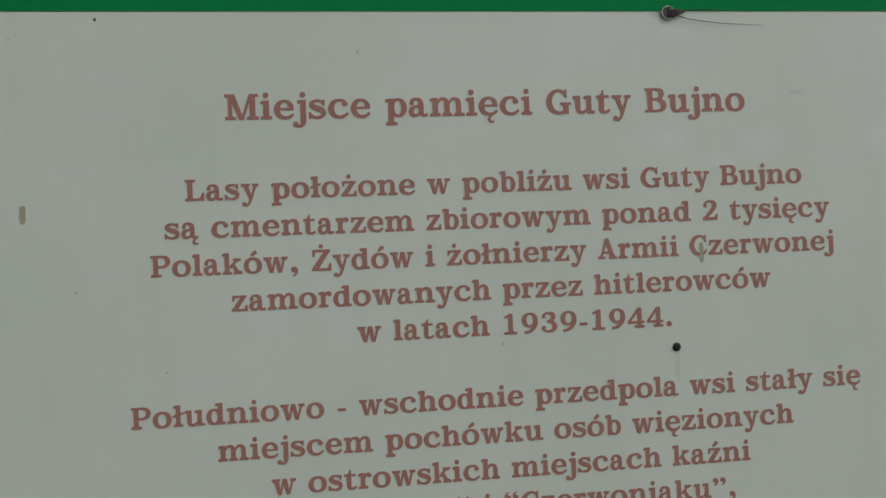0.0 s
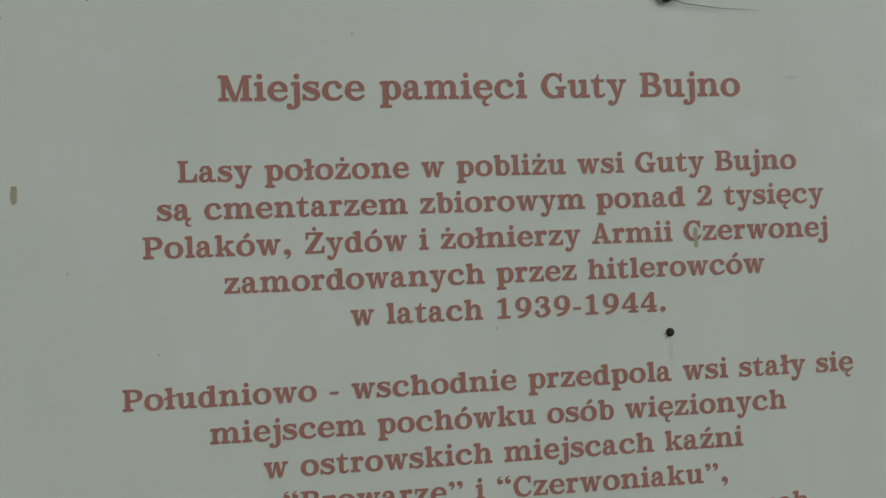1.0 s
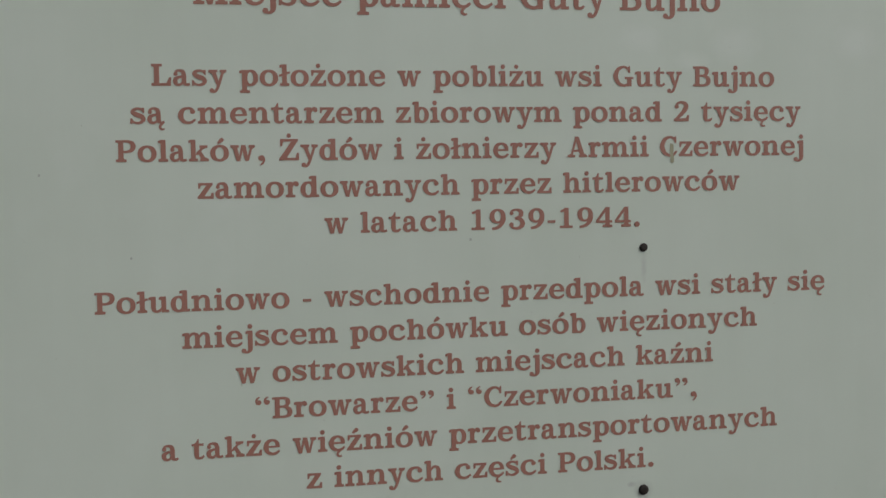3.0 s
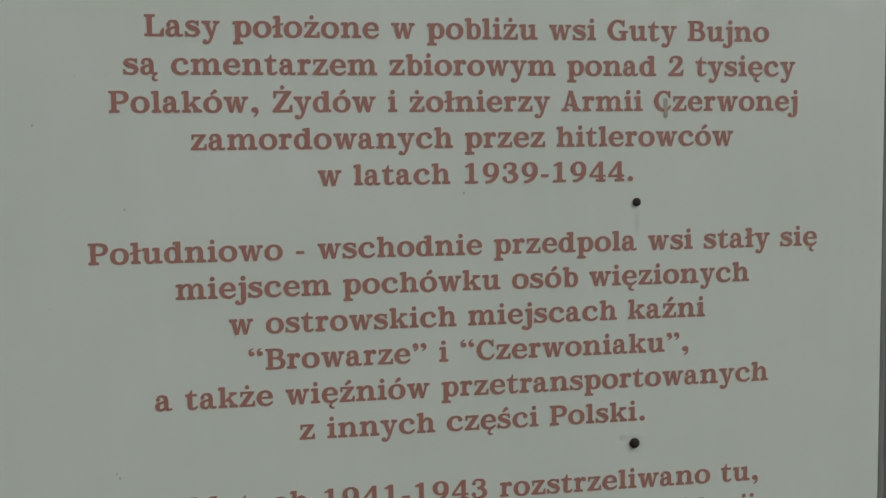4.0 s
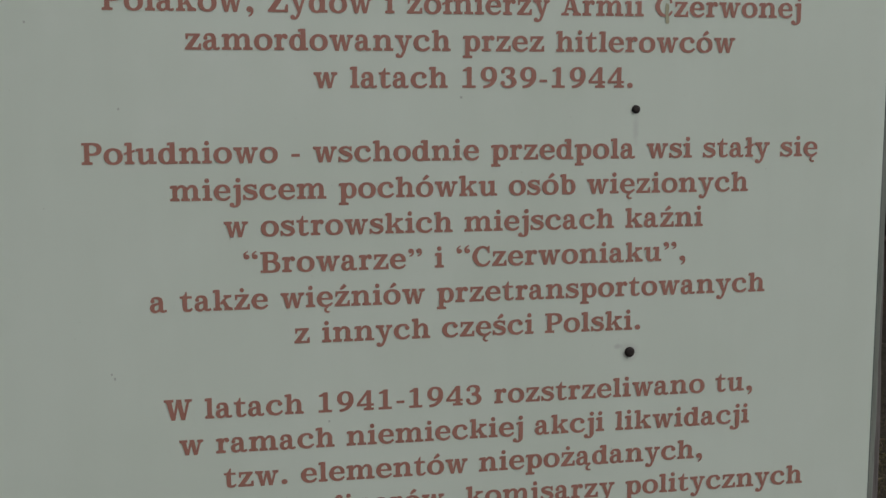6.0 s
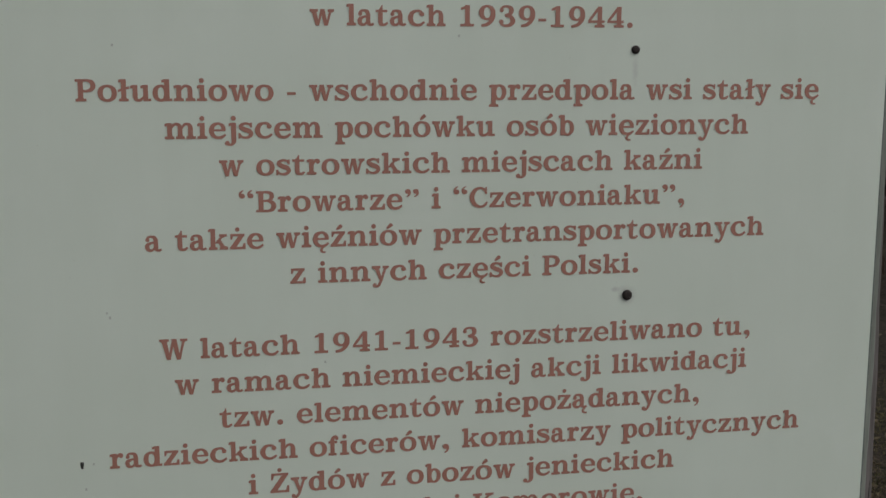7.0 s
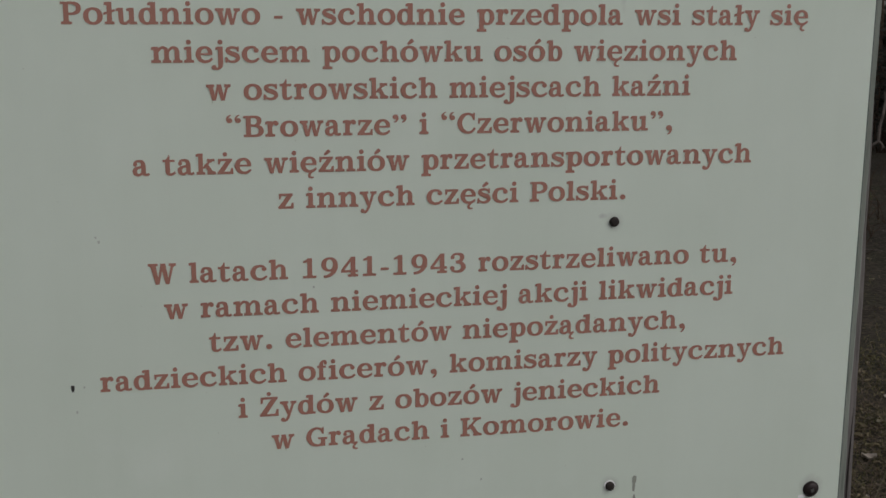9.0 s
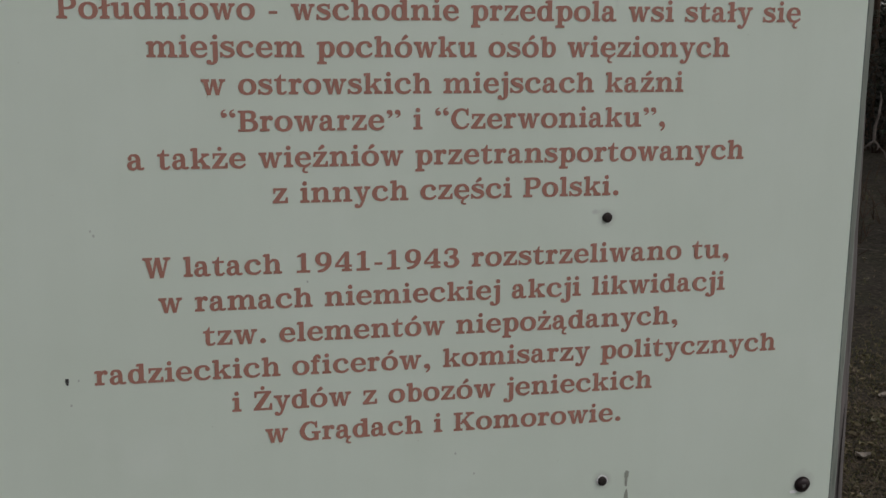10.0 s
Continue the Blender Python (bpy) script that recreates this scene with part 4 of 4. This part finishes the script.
# the long pale stems that lean over the litter
for x, y, lean, tall in ((1.638, 1.879, (0.24, 0.28, 0), 0.06), (2.743, 3.640, (-0.045, 0.03, 0), 0.13), (2.235, 2.915, (-0.06, 0.06, 0), 0.03), (1.76, 2.13, (0.02, 0.07, 0), 0.02)):
    blade(bm, Vector((x, y, height(x, y))), Vector(lean), tall, 0.0018, 0.55, 7)
tagged(new("dry_grass", mesh_of("dry_grass", bm, STRAW)), "short pale dry grass lying on the soil", "grass", kind="stuff")

bm = bmesh.new()
for x, y, z in scatter(150, 3.0, 6.2, 4.6, 9.0, 0.8, 55):
    for _ in range(3):
        d, h = flat_dir() * rng.uniform(0.02, 0.16), rng.uniform(0.06, 0.30)
        o = Vector((x, y, z - 0.01))
        tube(bm, [o, o + d * 0.4 + Vector((0, 0, h * 0.55)), o + d + Vector((0, 0, h))], [0.0035, 0.0028, 0.0012], 5)
tagged(new("dead_weeds", mesh_of("dead_weeds", bm, BARK)), "dead brown weed stalks standing in the wood", "weeds", kind="stuff")

bm = bmesh.new()
for x, y, z in scatter(420, -5.0, 8.5, -5.0, 11.0):
    d, s = flat_dir(), rng.uniform(0.05, 0.2)
    d.z = rng.uniform(-0.05, 0.12)
    k, o, r = Vector((-d.y, d.x, 0)) * rng.uniform(-0.7, 0.7), Vector((x, y, z + 0.015)), rng.uniform(0.0010, 0.0030)
    tube(bm, [o, o + (d + k) * s * 0.35, o + d * s * 0.7, o + (d - k * 0.4) * s], [r, r * 0.9, r * 0.7, r * 0.35], 5)
tagged(new("twig_litter", mesh_of("twig_litter", bm, TWIG)), "thin dead twigs lying on the ground", "twigs", kind="stuff")


def dry_leaf(x, y, long, wide, turn, mat, label, curl):
    """A large fallen leaf with a wavy rim, its edges curled up."""
    bm = bmesh.new()
    rows, n, m = [], 9, 6
    for i in range(n + 1):
        u = i / n
        half = wide / 2 * (math.sin(math.pi * (0.06 + 0.9 * u)) ** 0.6) * (1 + 0.18 * noise.noise(Vector((u * 6, x * 9, y * 9))))
        rows.append([bm.verts.new(((u - 0.5) * long, half * (2 * j / m - 1),
                                   curl * wide * (2 * j / m - 1) ** 2 + 0.5 * curl * long * (2 * u - 1) ** 2 + 0.12 * wide * noise.noise(Vector((u * 4, j * 0.6, x * 7))))) for j in range(m + 1)])
    for r0, r1 in zip(rows, rows[1:]):
        for j in range(m):
            bm.faces.new((r0[j], r1[j], r1[j + 1], r0[j + 1])).smooth = True
    low = min(v.co.z for v in bm.verts)
    bmesh.ops.rotate(bm, cent=(0, 0, 0), matrix=Matrix.Rotation(radians(turn), 3, "Z"), verts=bm.verts)
    bmesh.ops.translate(bm, vec=(x, y, height(x, y) + 0.007 - low), verts=bm.verts)
    tagged(new("dry_leaf", mesh_of("dry_leaf", bm, mat)), label, "leaf", "fallen leaves on the forest floor")


for x, y, long, wide, turn, mat, label, curl in ((1.805, 2.180, 0.046, 0.042, -25, PALE_LEAF, "pale curled dry leaf lying on the litter", 0.24), (2.190, 2.696, 0.042, 0.030, 20, PALE_LEAF, "pale curled dry leaf lying on the litter", 0.3),
                                                 (1.644, 1.915, 0.022, 0.012, 60, PALE_LEAF, "small bright curled scrap of dry leaf", 0.5), (2.012, 2.448, 0.065, 0.034, 65, DULL_LEAF, "dull olive dry leaf among the grass", 0.25),
                                                 (3.158, 4.438, 0.035, 0.024, 10, DULL_LEAF, "dull olive dry leaf among the grass", 0.2), (3.477, 5.000, 0.034, 0.022, 100, DULL_LEAF, "dull olive dry leaf among the grass", 0.3)):
    dry_leaf(x, y, long, wide, turn, mat, label, curl)

# a forked dead branch standing out of the litter
bm = bmesh.new()
B0 = Vector((4.652, 6.92, 0.434))
tube(bm, [B0, B0 + Vector((0.012, 0.02, 0.10)), B0 + Vector((0.022, 0.0, 0.19)), B0 + Vector((0.052, 0.03, 0.30)), B0 + Vector((0.050, 0.05, 0.36))], [0.011, 0.012, 0.010, 0.008, 0.003], 7)
tube(bm, [B0, B0 + Vector((-0.03, 0.01, -0.025)), B0 + Vector((-0.07, 0.03, -0.06)), B0 + Vector((-0.22, 0.1, -0.44))], [0.009, 0.009, 0.008, 0.006], 7)
tube(bm, [B0, B0 + Vector((0.025, -0.01, -0.025)), B0 + Vector((0.09, 0.0, -0.085)), B0 + Vector((0.26, -0.05, -0.45))], [0.010, 0.008, 0.007, 0.006], 7)
tube(bm, [B0 + Vector((0.025, -0.01, -0.025)), B0 + Vector((0.03, -0.012, -0.05)), B0 + Vector((0.022, -0.012, -0.07))], [0.007, 0.006, 0.003], 6)
tagged(new("dead_branch", mesh_of("dead_branch", bm, DEAD_WOOD)), "forked grey-brown dead branch standing in the litter", "branch")


# ---- trees and undergrowth ----
def spruce(name, tall, spread, seed, label):
    r = random.Random(seed)
    ob = thing(name, (0, 0, 0), label, "tree", "spruces behind the board")
    bm = bmesh.new()
    tube(bm, [(0.02 * math.sin(k * 1.3 + seed), 0.02 * math.cos(k * 1.7), tall * k / 8 - 0.1) for k in range(9)], [0.018 * tall * (1 - k / 8.4) + 0.006 for k in range(9)], 9)
    part("trunk", bm, BARK, ob)
    bm = bmesh.new()
    for i in range(int(tall * 26)):
        f = r.random() ** 1.25
        z, a = 0.12 + f * (tall - 0.2), r.uniform(0, 6.28)
        length = spread * (1 - f) ** 0.8 * r.uniform(0.6, 1.1) + 0.08
        d = Vector((math.cos(a), math.sin(a), -0.25 + 0.5 * f))
        side = Vector((-math.sin(a), math.cos(a), 0))
        for j in range(14):
            s = (j + r.random()) / 14
            o = Vector((0, 0, z)) + d * length * s + Vector((0, 0, -0.12 * length * s * s))
            for sg in (-1, 1):
                tip = o + (d * 0.5 + side * sg + Vector((0, 0, r.uniform(-0.35, 0.2)))) * (0.05 + 0.13 * (1 - s) * min(1, length)) * r.uniform(0.7, 1.3)
                w = d * 0.022
                bm.faces.new([bm.verts.new(p) for p in (o - w, o + w, tip)])
    part("crown", bm, NEEDLE, ob, "dense dark green needle sprays with gaps")
    return ob


def shrub(name, tall, seed, label):
    r = random.Random(seed)
    ob = thing(name, (0, 0, 0), label, "shrub", "undergrowth behind the board")
    leaves = bmesh.new()
    for i in range(16):
        a, s = r.uniform(0, 6.28), r.uniform(0.5, 1.0) * tall
        p = [Vector((0.1 * math.cos(a), 0.1 * math.sin(a), -0.05))]
        for k in range(5):
            p.append(p[-1] + Vector((math.cos(a) * r.uniform(0.02, 0.2), math.sin(a) * r.uniform(0.02, 0.2), 0.25)) * s)
        part("stem", tube(bmesh.new(), p, [0.012 * tall * (1 - k / 6.2) for k in range(6)], 5), BARK, ob)
        for k in range(90):
            q = p[1 + k % 5] + Vector((r.gauss(0, 0.11), r.gauss(0, 0.11), r.gauss(0, 0.12))) * tall
            u = Vector((r.gauss(0, 1), r.gauss(0, 1), r.gauss(0, 0.6))).normalized() * r.uniform(0.02, 0.04)
            v = u.orthogonal().normalized() * u.length * 0.55
            leaves.faces.new([leaves.verts.new(c) for c in (q - u, q + v, q + u, q - v)])
    part("foliage", leaves, LEAF, ob, "small dull green leaves")
    return ob


def pine(name, tall, seed, label):
    r = random.Random(seed)
    ob = thing(name, (0, 0, 0), label, "tree", "tall pines in the wood")
    bm = bmesh.new()
    tube(bm, [(0.1 * noise.noise(Vector((seed, k * 0.5, 0))), 0.1 * noise.noise(Vector((k * 0.5, seed, 3))), tall * k / 12 - 0.2) for k in range(13)], [0.16 * (1 - k / 14) + (0.05 if k == 0 else 0) for k in range(13)], 12)
    part("trunk", bm, BARK, ob)
    limbs, crown = bmesh.new(), bmesh.new()
    for i in range(46):
        z, a = tall * r.uniform(0.55, 0.98), r.uniform(0, 6.28)
        s = r.uniform(0.8, 2.2) * (1.15 - z / tall) * 2.2
        o, d = Vector((0, 0, z)), Vector((math.cos(a), math.sin(a), r.uniform(-0.1, 0.45)))
        tube(limbs, [o, o + d * s * 0.5, o + d * s + Vector((0, 0, 0.1))], [0.035, 0.022, 0.008], 5)
        for k in range(70):
            q = o + d * s * r.uniform(0.35, 1.08) + Vector((r.gauss(0, 0.16), r.gauss(0, 0.16), r.gauss(0, 0.12)))
            u = Vector((r.gauss(0, 1), r.gauss(0, 1), r.gauss(0.4, 0.7))).normalized() * r.uniform(0.08, 0.16)
            v = u.orthogonal().normalized() * 0.02
            crown.faces.new([crown.verts.new(c) for c in (q - v, q + v, q + u)])
    part("branchwork", limbs, BARK, ob)
    part("crown", crown, NEEDLE, ob)
    return ob


def stand(ob, x, y, turn, size=1.0):
    m = pose(x, y, height(x, y), 0, 0, turn) @ Matrix.Scale(size, 4)
    c = copy_thing(ob, m)
    c.matrix_basis = m
    return c


def place(ob, x, y):
    ob.matrix_basis = pose(x, y, height(x, y))


young = spruce("spruce", 3.4, 1.25, 3, "young dense spruce with branches down to the ground")
older = spruce("spruce", 5.6, 1.7, 5, "dark spruce with drooping branches to the ground")
bush = shrub("shrub", 1.3, 9, "low dark leafy shrub in the undergrowth")
tree = pine("pine", 15.0, 2, "tall pine with a bare trunk and a dark crown")
for x, y, turn, size in ((7.0, 10.9, 40, 0.9), (5.1, 11.6, 120, 1.0), (8.9, 11.9, 200, 1.1), (2.6, 12.2, 310, 1.0), (10.5, 10.0, 80, 1.0), (0.2, 13.0, 10, 1.1), (-3.0, 12.4, 160, 0.9)):
    stand(young, x, y, turn, size)
# the last four stand out of view, added to shade the ground at mid distance
for x, y, turn, size in ((6.3, 13.4, 70, 1.0), (8.3, 14.2, 250, 1.1), (3.8, 14.5, 15, 1.0), (10.6, 13.3, 190, 1.0), (-1.5, 15.2, 140, 1.0), (12.6, 12.0, 100, 0.9), (9.4, 15.2, 30, 1.2), (8.8, 16.8, 220, 1.3), (10.3, 16.6, 120, 1.3), (9.9, 18.4, 330, 1.4), (2.8, 7.3, 40, 0.65), (6.4, 7.7, 150, 0.8), (5.0, 4.5, 220, 0.6), (1.5, 4.7, 300, 0.6)):
    stand(older, x, y, turn, size)
for x, y, turn, size in ((6.3, 9.6, 0, 0.8), (7.6, 9.9, 90, 0.9), (5.2, 10.1, 200, 0.8), (6.9, 9.0, 150, 0.55), (4.2, 10.8, 60, 0.9), (9.0, 9.6, 270, 0.9), (8.2, 11.4, 33, 1.1), (6.0, 11.4, 133, 1.1), (7.5, 11.6, 70, 1.3), (6.9, 11.9, 10, 1.3), (8.6, 13.0, 200, 1.5), (7.9, 12.9, 300, 1.5)):
    stand(bush, x, y, turn, size)
# pines from (1.9, 6.6) to (7.4, 8.0) are unseen, added as canopy shade
for x, y, turn, size in ((9.3, 16.5, 50, 1.0), (2.0, 17.0, 160, 1.05), (13.5, 15.5, 300, 0.95), (-5.0, 16.0, 210, 1.0), (5.6, 18.5, 90, 1.1), (-9.5, 9.0, 20, 1.0), (14.5, 7.0, 20, 1.0), (1.9, 6.6, 45, 0.95), (6.6, 5.9, 200, 1.0), (3.0, 9.2, 260, 1.05), (7.4, 8.0, 120, 0.9), (4.9, 11.0, 75, 1.0)):
    stand(tree, x, y, turn, size)
# unseen trees added behind the camera, closer on the west, to darken the sheet's left
for x, y, turn, size in ((-1.95, -1.65, 90, 0.80), (-2.2, -0.3, 170, 0.75), (-3.6, -4.6, 20, 1.0), (-5.2, -3.0, 75, 1.1), (-5.6, -6.4, 140, 1.1), (-2.6, -8.6, 200, 1.0), (-0.8, -10.5, 250, 1.1), (9.0, -12.0, 310, 1.0), (-8.0, -1.5, 330, 1.0)):
    stand(older, x, y, turn, size)
for x, y, turn, size in ((-7.5, -8.0, 10, 1.0), (-1.0, -12.5, 100, 1.1), (-11.0, -3.0, 180, 1.0), (-4.5, -13.5, 260, 1.0), (13.0, -9.0, 45, 1.0)):
    stand(tree, x, y, turn, size)
place(young, 7.7, 12.6)
place(older, 7.3, 15.6)
place(bush, 7.2, 10.4)
place(tree, -7.0, 13.0)
